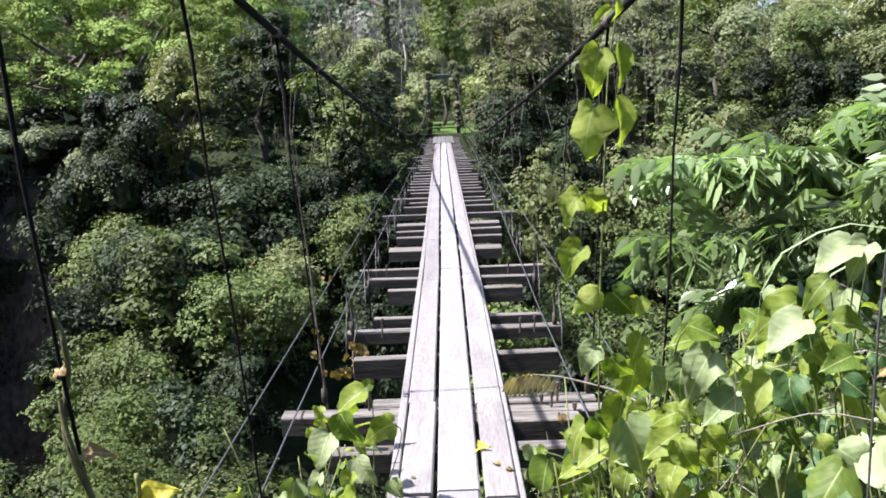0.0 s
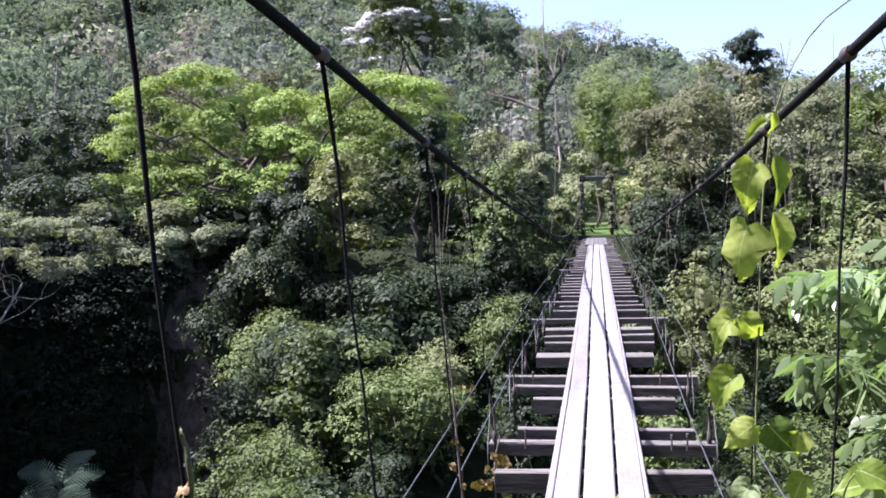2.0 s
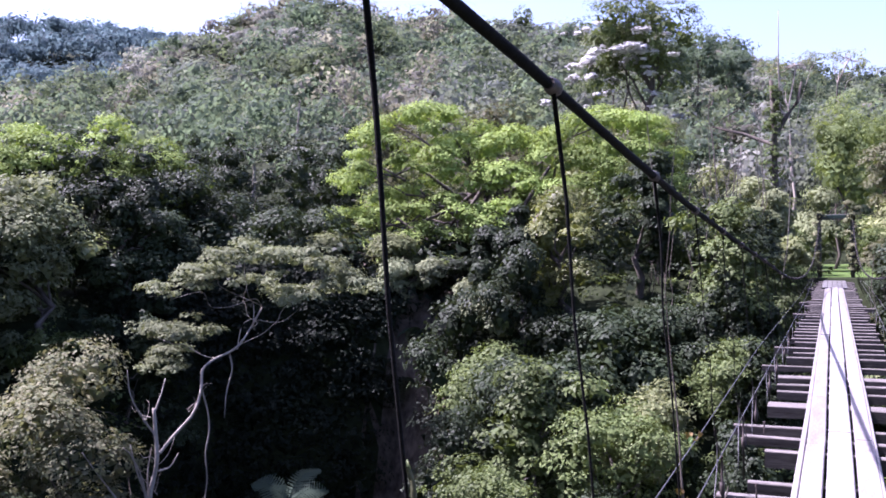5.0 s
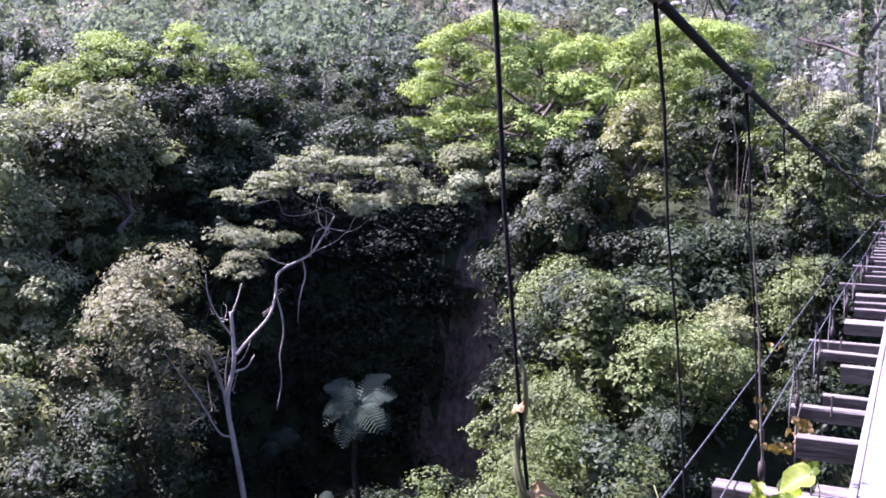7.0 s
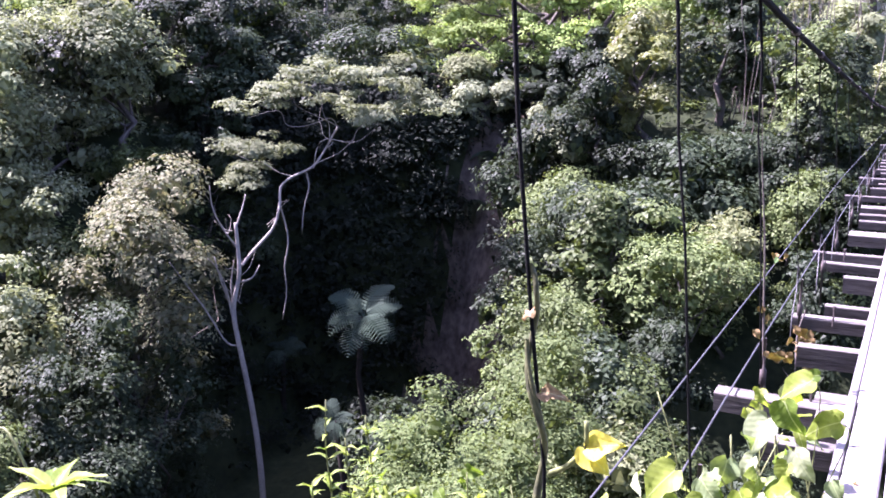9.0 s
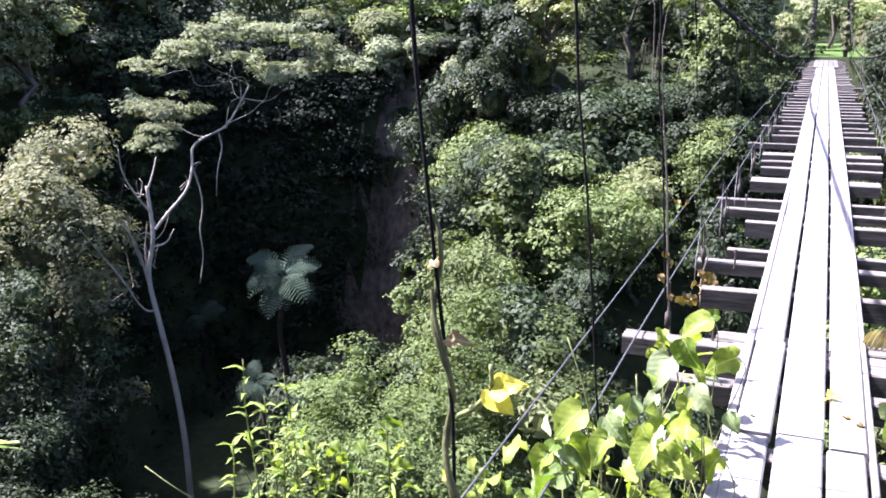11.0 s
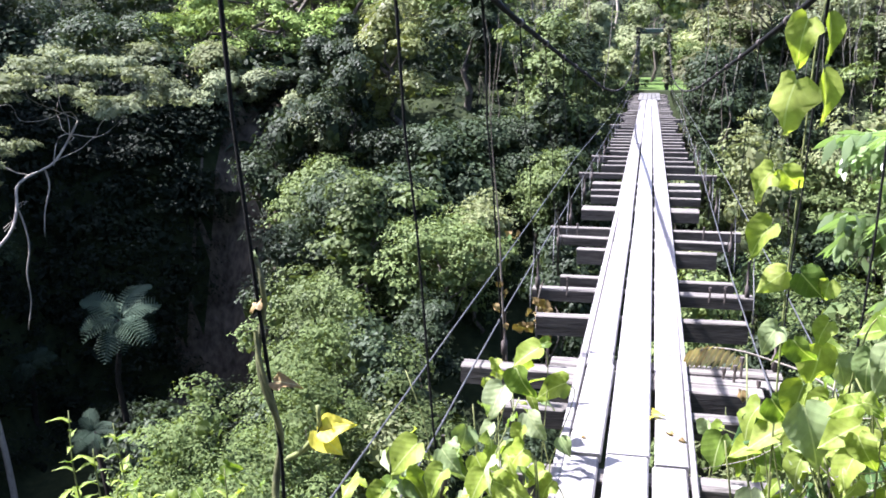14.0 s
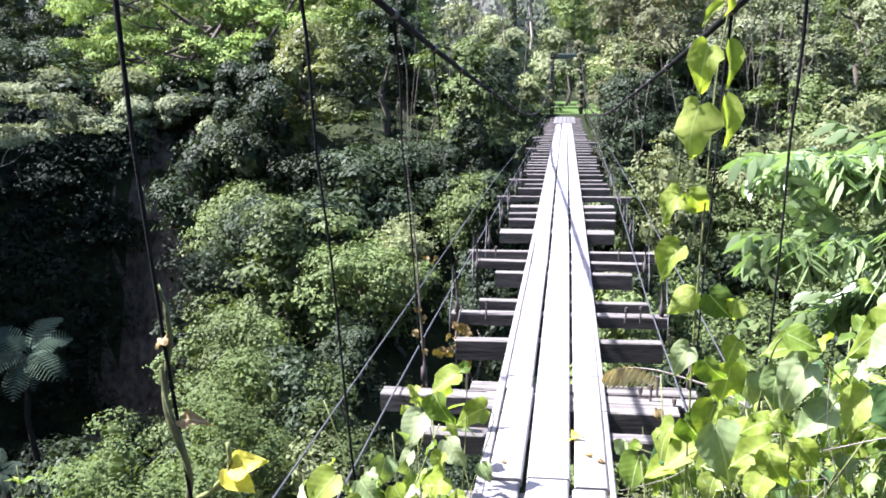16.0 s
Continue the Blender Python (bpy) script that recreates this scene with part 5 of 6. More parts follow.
LIME_LEAF = big_leaf_material("broad_lime_leaf", [(0.180, 0.239, 0.030), (0.234, 0.293, 0.041), (0.279, 0.333, 0.068), (0.207, 0.270, 0.034)], 0.5)
YELLOW_LEAF = big_leaf_material("broad_yellow_leaf", [(0.42, 0.40, 0.04), (0.60, 0.52, 0.05)], 0.45)
BROWN_LEAF = big_leaf_material("broad_dry_leaf", [(0.12, 0.08, 0.03), (0.24, 0.165, 0.065)], 0.12)
STRAW_LEAF = big_leaf_material("straw_leaf", [(0.34, 0.24, 0.12), (0.60, 0.49, 0.31)], 0.25)
# Pale and dark kinds put some glare and shade into the leaf colour.
PALE_LEAF = big_leaf_material("broad_pale_leaf", [(0.13, 0.19, 0.06), (0.20, 0.26, 0.11), (0.29, 0.34, 0.18)], 0.25)
DARK_LEAF = big_leaf_material("broad_dark_leaf", [(0.04, 0.09, 0.03), (0.065, 0.13, 0.04), (0.10, 0.17, 0.06)], 0.35)


def heart_leaf(name, mat, fold, droop, wave, narrow=1.0):
    """A broad pointed leaf one unit long, its stalk end at the origin."""
    t = np.array([-0.06, 0.04, 0.2, 0.4, 0.6, 0.8, 0.92, 1.0])
    w = np.array([0.14, 0.31, 0.40, 0.37, 0.27, 0.13, 0.05, 0.004]) * narrow
    rows = []
    for i in range(8):
        bow = -droop * t[i] ** 2
        y = t[i] * (1 - 0.2 * droop * t[i])
        for u in (-1, -0.5, 0, 0.5, 1):
            yy = 0.04 if (u == 0 and i == 0) else y
            rows.append((u * w[i], yy, bow + fold * abs(u) * w[i] + wave * math.sin(9 * t[i] + 2.5 * u) * abs(u) * 0.12))
    q = [(i * 5 + j, i * 5 + j + 1, i * 5 + j + 6, i * 5 + j + 5) for i in range(7) for j in range(4)]
    return smooth(mesh_from(name, np.array(rows), np.array(q), mat))


SHAPES = {}
for key, mat in (("green", GREEN_LEAF), ("lime", LIME_LEAF), ("yellow", YELLOW_LEAF), ("dry", BROWN_LEAF), ("dark", DARK_LEAF), ("pale", PALE_LEAF)):
    SHAPES[key] = [heart_leaf("leaf", mat, f, d, w) for f, d, w in ((0.4, 0.25, 0.8), (0.75, 0.5, 1.2), (-0.35, 0.45, 1.5), (0.25, 0.9, 1.9))]
SHAPES["long"] = [heart_leaf("leaf", PALE_LEAF, f, d, w, 0.62) for f, d, w in ((0.4, 0.4, 0.5), (0.3, 0.8, 0.8), (-0.2, 0.6, 0.9))]
SHAPES["straw"] = [heart_leaf("leaf", STRAW_LEAF, 0.3, 0.15, 0.2, 0.30)]
SHAPES["folded"] = [heart_leaf("leaf", LIME_LEAF, f, d, w, 0.5) for f, d, w in ((1.2, 0.3, 0.6), (0.9, 0.6, 0.8))]
SHAPES["slim"] = [heart_leaf("leaf", GREEN_LEAF, f, d, w, 0.45) for f, d, w in ((0.4, 0.3, 0.3), (0.3, 0.7, 0.4))]


def put_leaf(parent, key, at, tip, face, size, pick, label=""):
    """Hangs one leaf: at its stalk end, pointing along tip, its upper side towards face."""
    y = Vector(tip).normalized()
    z = Vector(face)
    z = (z - y * z.dot(y)).normalized()
    x = y.cross(z)
    ob = child("leaf", SHAPES[key][pick % len(SHAPES[key])], parent, label)
    m = Matrix((x, y, z)).transposed().to_4x4()
    ob.matrix_local = Matrix.Translation(at) @ m @ Matrix.Scale(size, 4)
    return ob


def stem(parent, pts, r0, r1, mat=STEM, name="stem", sides=6):
    pts = np.asarray(pts, float)
    t = np.linspace(0, 1, len(pts))
    u = np.linspace(0, 1, len(pts) * 3)
    line = np.column_stack([np.interp(u, t, pts[:, k]) for k in range(3)])
    line[1:-1] = (line[:-2] + line[1:-1] * 2 + line[2:]) / 4
    child(name, smooth(mesh_from(name, *tube(line, np.linspace(r0, r1, len(u)), sides), mat)), parent)


# the long vine that hangs beside the deck
rng = np.random.default_rng(400)
vine = tagged(new("hanging_vine"), "hanging vine with large heart-shaped yellow-green leaves", "vine")
stem(vine, [(0.90, 2.55, 2.19), (0.74, 2.55, 2.13), (0.56, 2.55, 2.02), (0.47, 2.55, 1.84), (0.435, 2.56, 1.62), (0.42, 2.55, 1.27), (0.405, 2.55, 0.96), (0.40, 2.54, 0.73), (0.39, 2.5, 0.4), (0.42, 2.45, -0.9)], 0.002, 0.0035)
for x, z, size, key, lean, turned in [
        (0.44, 1.785, 0.075, "folded", -0.75, 0.4), (0.45, 1.80, 0.06, "folded", 0.1, 0.6), (0.40, 1.68, 0.12, "lime", -0.3, 0.1), (0.46, 1.69, 0.125, "folded", 0.12, 0.5),
        (0.385, 1.535, 0.165, "lime", -0.3, 0.1), (0.455, 1.55, 0.15, "folded", 0.15, 0.5), (0.35, 1.30, 0.105, "lime", -0.75, 0.2), (0.37, 1.30, 0.10, "lime", 0.55, -0.2),
        (0.355, 1.16, 0.115, "lime", -0.6, 0.2), (0.40, 1.03, 0.10, "lime", -0.8, 0.3), (0.425, 1.04, 0.115, "green", 0.6, -0.2), (0.50, 1.02, 0.085, "lime", -0.2, 0.3),
        (0.51, 0.91, 0.085, "lime", -0.5, 0.2), (0.39, 0.88, 0.10, "pale", -0.6, 0.3), (0.42, 0.86, 0.10, "green", 0.5, -0.3), (0.50, 0.83, 0.15, "lime", -0.1, 0.2),
        (0.54, 0.80, 0.12, "pale", 0.4, 0.4), (0.46, 0.73, 0.13, "lime", -0.3, 0.2), (0.38, 0.68, 0.12, "green", 0.5, 0.1), (0.55, 0.68, 0.14, "lime", 0.3, -0.3), (0.48, 0.60, 0.13, "pale", -0.4, 0.5)]:
    face = (-0.35 + turned + rng.normal() * 0.12, -0.85 + 0.5 * abs(turned), rng.uniform(0.3, 0.7))
    put_leaf(vine, key, (x, 2.5 + rng.uniform(-0.04, 0.04), z), (lean, rng.uniform(-0.25, 0.1), -0.9 + 0.4 * abs(lean)), face, size, int(rng.integers(0, 4)))


def tangle(label, low, high, count, seed, sizes, keys, lift, group="", stems=10, face_to=(-0.4, -0.5, 0.8), name="climbing_vine"):
    """A mound of creeper: stems that arch up from the ground, leaves along them up to the height lift(x, y)."""
    rng = np.random.default_rng(seed)
    root = tagged(new(name), label, "vine", group)
    for i in range(stems):
        x, y = rng.uniform(low[0], high[0]), rng.uniform(low[1], high[1])
        top = lift(x, y) - 0.15
        g = float(ground(x, y))
        stem(root, bend(rng, (x, y, g - 0.05), (x + rng.normal() * 0.25, y + rng.normal() * 0.2, top), 6, 0.05), 0.005, 0.003)
    for i in range(count):
        x, y = rng.uniform(low[0], high[0]), rng.uniform(low[1], high[1])
        z = lift(x, y) - abs(rng.normal()) * 0.3 + 0.04
        tip = (rng.normal() * 0.8, rng.normal() * 0.6 - 0.2, rng.uniform(-0.9, 0.1))
        face = (face_to[0] + rng.normal() * 0.7, face_to[1] + rng.normal() * 0.7, face_to[2] + rng.normal() * 0.3)
        put_leaf(root, keys[int(rng.integers(0, len(keys)))], (x, y, z), tip, face, rng.uniform(*sizes), int(rng.integers(0, 4)))
    return root


GREENS = ["green"] * 14 + ["lime"] * 5 + ["pale"] * 8 + ["slim"] * 8 + ["dark"] * 5 + ["dry"]
SIDE = ["long"] * 5 + ["green"] * 3 + ["lime"] * 4 + ["pale"] * 2 + ["slim"] * 2
tangle("mound of broad-leaved creeper beside the deck", (0.46, 2.1), (0.95, 2.95), 120, 411, (0.045, 0.11), GREENS + ["slim"] * 8, lambda x, y: 0.66 + 0.42 * (x - 0.46) - 0.10 * (y - 2.1) + 0.1 * math.sin(14 * x + 9 * y), stems=24)
tangle("mound of broad-leaved creeper on the near bank", (0.8, 1.8), (1.6, 3.0), 190, 412, (0.06, 0.15), GREENS + ["dark"] * 12, lambda x, y: 0.10 * math.sin(11 * x + 7 * y) + 0.80 + 0.32 * (x - 0.8) - 0.05 * (y - 2))
tangle("mound of broad-leaved creeper on the near bank", (0.9, 2.6), (2.4, 3.9), 200, 413, (0.045, 0.12), GREENS + ["dark"] * 16, lambda x, y: 0.12 * math.sin(7 * x + 5 * y) + 0.62 + 0.2 * (x - 0.9))
tangle("low creeper beside the deck", (0.34, 2.6), (1.0, 4.2), 70, 414, (0.05, 0.12), GREENS, lambda x, y: 0.25 - 0.12 * (y - 2.6) + 0.25 * (x - 0.3))
tangle("broad-leaved creeper rising beside the deck", (-0.62, 3.3), (-0.36, 4.2), 18, 421, (0.07, 0.14), SIDE, lambda x, y: 0.32 + 0.2 * (x + 0.5) - 0.15 * abs(y - 3.6), stems=6)
tangle("mound of broad-leaved creeper by the deck edge", (-0.95, 2.5), (-0.36, 3.2), 75, 422, (0.06, 0.13), SIDE + ["green"] * 6 + ["slim"] * 4, lambda x, y: 0.28 + 0.5 * (x + 0.6), stems=10)
tangle("yellow-green weeds on the near bank", (-2.6, 3.0), (-1.3, 4.2), 56, 423, (0.05, 0.11), ["green"] * 6 + ["yellow"], lambda x, y: -0.42 - 0.06 * (y - 3), stems=14, name="weed_patch")


def broad_shoots(label, seed, root_at, leaves):
    """Shoots from one root, each ending in a large leaf: stalk end, the tip's run across and up, length and kind."""
    rng = np.random.default_rng(seed)
    root = tagged(new("climbing_vine"), label, "vine")
    g = float(ground(*root_at))
    for i, (x, y, z, across, rise, size, key) in enumerate(leaves):
        base = np.array((root_at[0] + rng.normal() * 0.12, root_at[1] + rng.normal() * 0.12, g - 0.05))
        way = np.array((across, -0.35, rise))
        end = np.array((x, y, z))
        line = bend(rng, base, end - (0.3 * across * size, -0.04, 0.05), 6, 0.06)
        stem(root, np.concatenate([line, [end]]), 0.004, 0.002)
        put_leaf(root, key, end, way, (-0.35 + rng.normal() * 0.2, -0.75 + rng.normal() * 0.15, 0.65), size, (0, 3, 0, 1)[i % 4])


broad_shoots("creeper shoots with large sunlit leaves beside the planks", 471, (0.75, 2.5), [
    (0.44, 2.35, 0.72, 0.30, -0.91, 0.179, "pale"), (0.37, 2.60, 0.62, -0.74, -0.50, 0.121, "lime"), (0.43, 2.55, 0.58, -0.84, -0.34, 0.129, "lime"),
    (0.40, 2.62, 0.56, -0.87, -0.27, 0.129, "dark"), (0.57, 2.30, 0.70, -0.84, -0.33, 0.127, "lime"), (0.65, 2.30, 0.91, -0.65, -0.66, 0.145, "pale"),
    (0.59, 2.30, 0.98, 0.78, -0.27, 0.094, "green"), (0.52, 2.45, 0.71, -0.67, -0.52, 0.102, "green"), (0.37, 2.60, 0.51, -0.81, -0.26, 0.102, "green"),
    (0.46, 2.40, 0.57, -0.50, -0.72, 0.112, "green"), (0.55, 2.25, 0.64, -0.44, -0.74, 0.105, "lime"), (0.61, 2.20, 0.74, 0.47, -0.57, 0.080, "green")])
broad_shoots("creeper shoots with large pale leaves on the bank", 472, (1.0, 2.3), [
    (0.86, 2.25, 1.00, -0.82, -0.41, 0.137, "pale"), (0.88, 2.35, 1.02, -0.88, -0.29, 0.147, "green"), (0.95, 2.20, 1.19, -0.84, -0.34, 0.124, "pale"),
    (0.99, 2.20, 1.19, -0.61, -0.61, 0.105, "pale"), (0.68, 2.40, 0.92, -0.92, 0.10, 0.140, "green"), (0.81, 2.20, 0.87, -0.23, -0.89, 0.135, "dark"),
    (0.94, 2.15, 0.93, -0.82, -0.15, 0.098, "green"), (0.91, 2.20, 1.00, 0.81, 0.03, 0.092, "green"), (0.79, 2.30, 0.84, -0.50, -0.74, 0.121, "lime"),
    (0.59, 2.35, 0.87, -0.37, -0.78, 0.108, "pale"), (0.71, 2.30, 0.79, -0.79, -0.43, 0.121, "pale"), (0.84, 2.10, 0.75, 0.30, -0.41, 0.062, "green"),
    (0.90, 2.10, 0.89, 0.54, -0.44, 0.075, "dark"), (0.92, 2.25, 1.10, -0.74, -0.39, 0.098, "green")])
broad_shoots("creeper shoots with large leaves rising beside the deck", 473, (-0.55, 3.2), [
    (-0.36, 3.50, 0.46, -0.82, -0.42, 0.144, "lime"), (-0.54, 3.50, 0.40, 0.03, -0.74, 0.080, "lime"), (-0.49, 3.40, 0.33, -0.41, -0.85, 0.164, "pale"),
    (-0.44, 3.40, 0.40, 0.39, -0.84, 0.147, "green"), (-0.39, 3.35, 0.24, 0.53, -0.75, 0.136, "pale"), (-0.25, 3.50, 0.32, -0.91, -0.19, 0.149, "lime"),
    (-0.26, 3.35, 0.15, 0.44, -0.64, 0.086, "pale"), (-0.52, 3.30, 0.21, -0.50, -0.77, 0.134, "long"), (-0.67, 2.75, 0.35, -0.66, -0.67, 0.157, "lime"),
    (-0.55, 2.80, 0.34, -0.55, -0.16, 0.066, "pale"), (-0.48, 2.75, 0.32, 0.46, -0.74, 0.111, "green"), (-0.75, 2.65, 0.23, -0.58, -0.67, 0.115, "lime"),
    (-0.44, 2.70, 0.29, -0.44, -0.78, 0.121, "lime"), (-0.35, 3.00, 0.25, -0.76, -0.54, 0.153, "green")])
broad_shoots("creeper shoots with large lime leaves by the deck edge", 474, (-0.6, 2.7), [
    (-0.60, 2.78, 0.32, 0.61, -0.62, 0.110, "pale"), (-0.43, 2.75, 0.24, 0.90, -0.12, 0.126, "lime"), (-0.29, 3.10, 0.13, -0.73, -0.46, 0.107, "green"),
    (-0.67, 2.70, 0.26, 0.53, -0.73, 0.128, "pale"), (-0.38, 2.75, 0.22, 0.81, -0.30, 0.107, "green"), (-0.25, 3.00, 0.14, -0.68, -0.55, 0.111, "lime"),
    (-0.51, 2.70, 0.22, 0.63, -0.38, 0.080, "pale"), (-0.40, 3.30, 0.21, -0.21, -0.81, 0.098, "green")])

def dry_stems(seed, count, low, high):
    """Straw-coloured dead stems lying across the creepers."""
    rng = np.random.default_rng(seed)
    root = tagged(new("dead_creeper"), "tangle of pale dead creeper stems", "creeper")
    for i in range(count):
        x, y = rng.uniform(low[0], high[0]), rng.uniform(low[1], high[1])
        z = 0.55 + 0.42 * (x - 0.4) - 0.1 * (y - 2) + rng.uniform(-0.1, 0.1)
        way = np.array((rng.normal(), rng.normal() * 0.4, rng.normal() * 0.7))
        a = np.array((x, y, z)) - way * 0.13
        stem(root, bend(rng, a, a + way * 0.26, 5, 0.05), 0.0018, 0.001, PALE_BARK, "stem", 4)


dry_stems(431, 34, (0.4, 1.9), (1.5, 2.8))


def weed(x, y, z, height, seed):
    """An upright weed with narrow leaves up its stalk."""
    rng = np.random.default_rng(seed)
    root = tagged(new("tall_weed"), "upright yellow-green weed with narrow leaves", "weed", "tall weeds on the near bank")
    root.location = (x, y, z)
    top = np.array((rng.normal() * 0.04, rng.normal() * 0.04, height))
    line = bend(rng, (0, 0, -0.1), top, 6, 0.015)
    stem(root, line, 0.006, 0.003)
    for i in range(26):
        u = rng.uniform(0.25, 0.97)
        c = [np.interp(u, np.linspace(0, 1, 6), line[:, k]) for k in range(3)]
        a = rng.uniform(0, 6.28)
        put_leaf(root, "slim", c, (math.cos(a), math.sin(a), 0.9), (-math.cos(a), -math.sin(a), 1.0), rng.uniform(0.05, 0.11), i)


for i, (x, y, z, top) in enumerate([(-2.52, 3.6, -1.2, -0.02), (-2.42, 3.65, -1.2, -0.22), (-2.3, 3.58, -1.2, -0.07), (-2.36, 3.5, -1.2, -0.3), (-2.1, 3.6, -1.2, -0.35), (-1.85, 3.7, -1.2, -0.3), (-2.62, 3.5, -1.2, -0.4)]):
    g = float(ground(x, y))
    weed(x, y, g, top - g, 440 + i)

# young plant by the near edge
plant = tagged(new("young_plant"), "pale young plant with a rosette of pointed leaves", "plant")
stem(plant, [(-2.2, 1.7, float(ground(-2.2, 1.7)) - 0.05), (-2.22, 1.7, 0.1), (-2.2, 1.7, 0.40)], 0.006, 0.004)
for i in range(9):
    a = i * 2.4
    put_leaf(plant, "slim", (-2.2, 1.7, 0.38), (math.cos(a), math.sin(a), 0.75), (-math.cos(a) * 0.5, -math.sin(a) * 0.5, 1), 0.14 + 0.02 * (i % 3), i)
stem(plant, [(-2.2, 1.7, 0.2), (-2.3, 1.7, 0.42), (-2.38, 1.7, 0.54), (-2.44, 1.7, 0.52)], 0.006, 0.004)

# the vine twisted round the first hanger, with its yellow leaf
twist = tagged(new("twining_vine"), "green vine twined round a hanger with yellow leaves", "vine")
turns = [(-0.821 + 0.064 * u + 0.015 * math.cos(15 * u), 1.87 + 0.015 * math.sin(15 * u), 1.09 - 0.8 * u) for u in np.linspace(0, 1.6, 90)]
stem(twist, [(-0.825, 1.88, 1.15), (-0.81, 1.875, 1.12)] + turns, 0.006, 0.0115, VINE_WOOD)
stem(twist, [(-0.812 + 0.064 * u - 0.014 * math.cos(12 * u), 1.87 - 0.014 * math.sin(12 * u), 0.98 - 0.8 * u) for u in np.linspace(0, 1.5, 80)], 0.005, 0.008, VINE_WOOD)
stem(twist, [(-0.765, 1.875, 0.67), (-0.72, 1.86, 0.70), (-0.67, 1.85, 0.76), (-0.675, 1.85, 0.82)], 0.008, 0.005)
put_leaf(twist, "yellow", (-0.67, 1.85, 0.76), (0.9, -0.1, 0.35), (-0.2, -0.8, 0.5), 0.085, 0, "bright yellow leaf")
put_leaf(twist, "yellow", (-0.68, 1.85, 0.76), (0.7, -0.2, -0.5), (-0.2, -0.7, 0.6), 0.085, 0, "yellow-green leaf")
put_leaf(twist, "dry", (-0.79, 1.87, 0.86), (0.8, -0.2, 0.25), (-0.1, -0.7, 0.6), 0.055, 3, "dry curled leaf")
put_leaf(twist, "dry", (-0.81, 1.87, 1.05), (-0.9, -0.2, -0.35), (-0.2, -0.5, 0.8), 0.04, 2)
put_leaf(twist, "pale", (-0.825, 1.88, 1.145), (-0.05, -0.1, 1), (0.1, -1, 0.1), 0.022, 0)

# dry creepers hanging on the hanger further on
dry = tagged(new("dry_creeper"), "dry brown creeper clinging to a hanger", "creeper")
rng = np.random.default_rng(460)
stem(dry, [(-0.70, 4.88, -0.1), (-0.73, 4.87, 0.3), (-0.75, 4.88, 0.7), (-0.79, 4.87, 1.1), (-0.81, 4.87, 1.45)], 0.008, 0.0015, BARK)
for i in range(14):
    z = rng.uniform(-0.35, 0.75)
    put_leaf(dry, "dry" if rng.random() < 0.85 else "dark", (-0.73 + rng.normal() * 0.03, 4.86 + rng.normal() * 0.03, z), (rng.normal() * 0.4, rng.normal() * 0.4, -1), (rng.normal(), -1, 0.3), rng.uniform(0.035, 0.075), i)
dry2 = tagged(new("dry_creeper"), "withered creeper hanging from a crossbeam", "creeper")
stem(dry2, [(-0.66, 6.28, 0.05), (-0.70, 6.2, -0.1), (-0.66, 5.9, -0.3), (-0.6, 5.3, -0.15)], 0.006, 0.004, BARK)
for i in range(16):
    put_leaf(dry2, "dry", (-0.68 + rng.normal() * 0.05, 6.0 + rng.normal() * 0.2, rng.uniform(-0.3, 0.02)), (rng.normal() * 0.5, rng.normal() * 0.4, -1), (rng.normal(), -1, 0.4), rng.uniform(0.06, 0.12), i)

# curled dry frond that leans on the deck's edge
curl = tagged(new("dry_frond"), "curled straw-coloured dry frond leaning on the planks", "frond")
stem(curl, [(1.05, 4.7, -0.1), (0.85, 4.8, 0.0), (0.70, 4.85, 0.03), (0.56, 4.85, 0.07), (0.43, 4.85, 0.085), (0.33, 4.85, 0.07), (0.28, 4.85, 0.0)], 0.006, 0.004, PALE_BARK)
for i in range(11):
    u = i / 10
    put_leaf(curl, "straw", (0.285 + 0.27 * u, 4.85, 0.02 + 0.065 * math.sin(2.4 * u + 0.6)), (-0.45, -0.15, -1), (0.3, -1, 0.2), 0.16 - 0.08 * abs(u - 0.3), 0)


# young tree with feathered leaves on the right bank
def pinnate_shape(rng, pairs=5):
    pieces = [tube([(0, t, -0.28 * t * t) for t in np.linspace(0, 1, 6)], np.linspace(0.012, 0.004, 6), 4)]
    for i in range(pairs):
        u = 0.18 + 0.78 * i / (pairs - 1)
        c = np.array((0, u, -0.28 * u * u))
        for sgn in (-1, 1):
            d = np.array((sgn * rng.uniform(0.25, 1.0), rng.uniform(-0.1, 0.8), -0.9 + rng.normal() * 0.35))
            d /= np.linalg.norm(d)
            w = np.cross(d, (sgn * 0.9, 0.2, 0.5))
            w *= 0.075 / np.linalg.norm(w)
            k = 0.5 * rng.uniform(0.8, 1.15)
            z = np.array((0, 0, 0.018))
            mid, tip = c + d * k * 0.45 + z, c + d * k - z * 2
            base = c + d * 0.02
            pieces.append((np.array([base, c + d * k * 0.3 + w - z * 0.3, c + d * k * 0.65 + w * 0.85 - z, tip, c + d * k * 0.65 - w * 0.85 - z, c + d * k * 0.3 - w - z * 0.3, mid]),
                           np.array([(0, 1, 2, 6), (6, 2, 3, 4), (0, 6, 4, 5)])))
    return join(pieces)


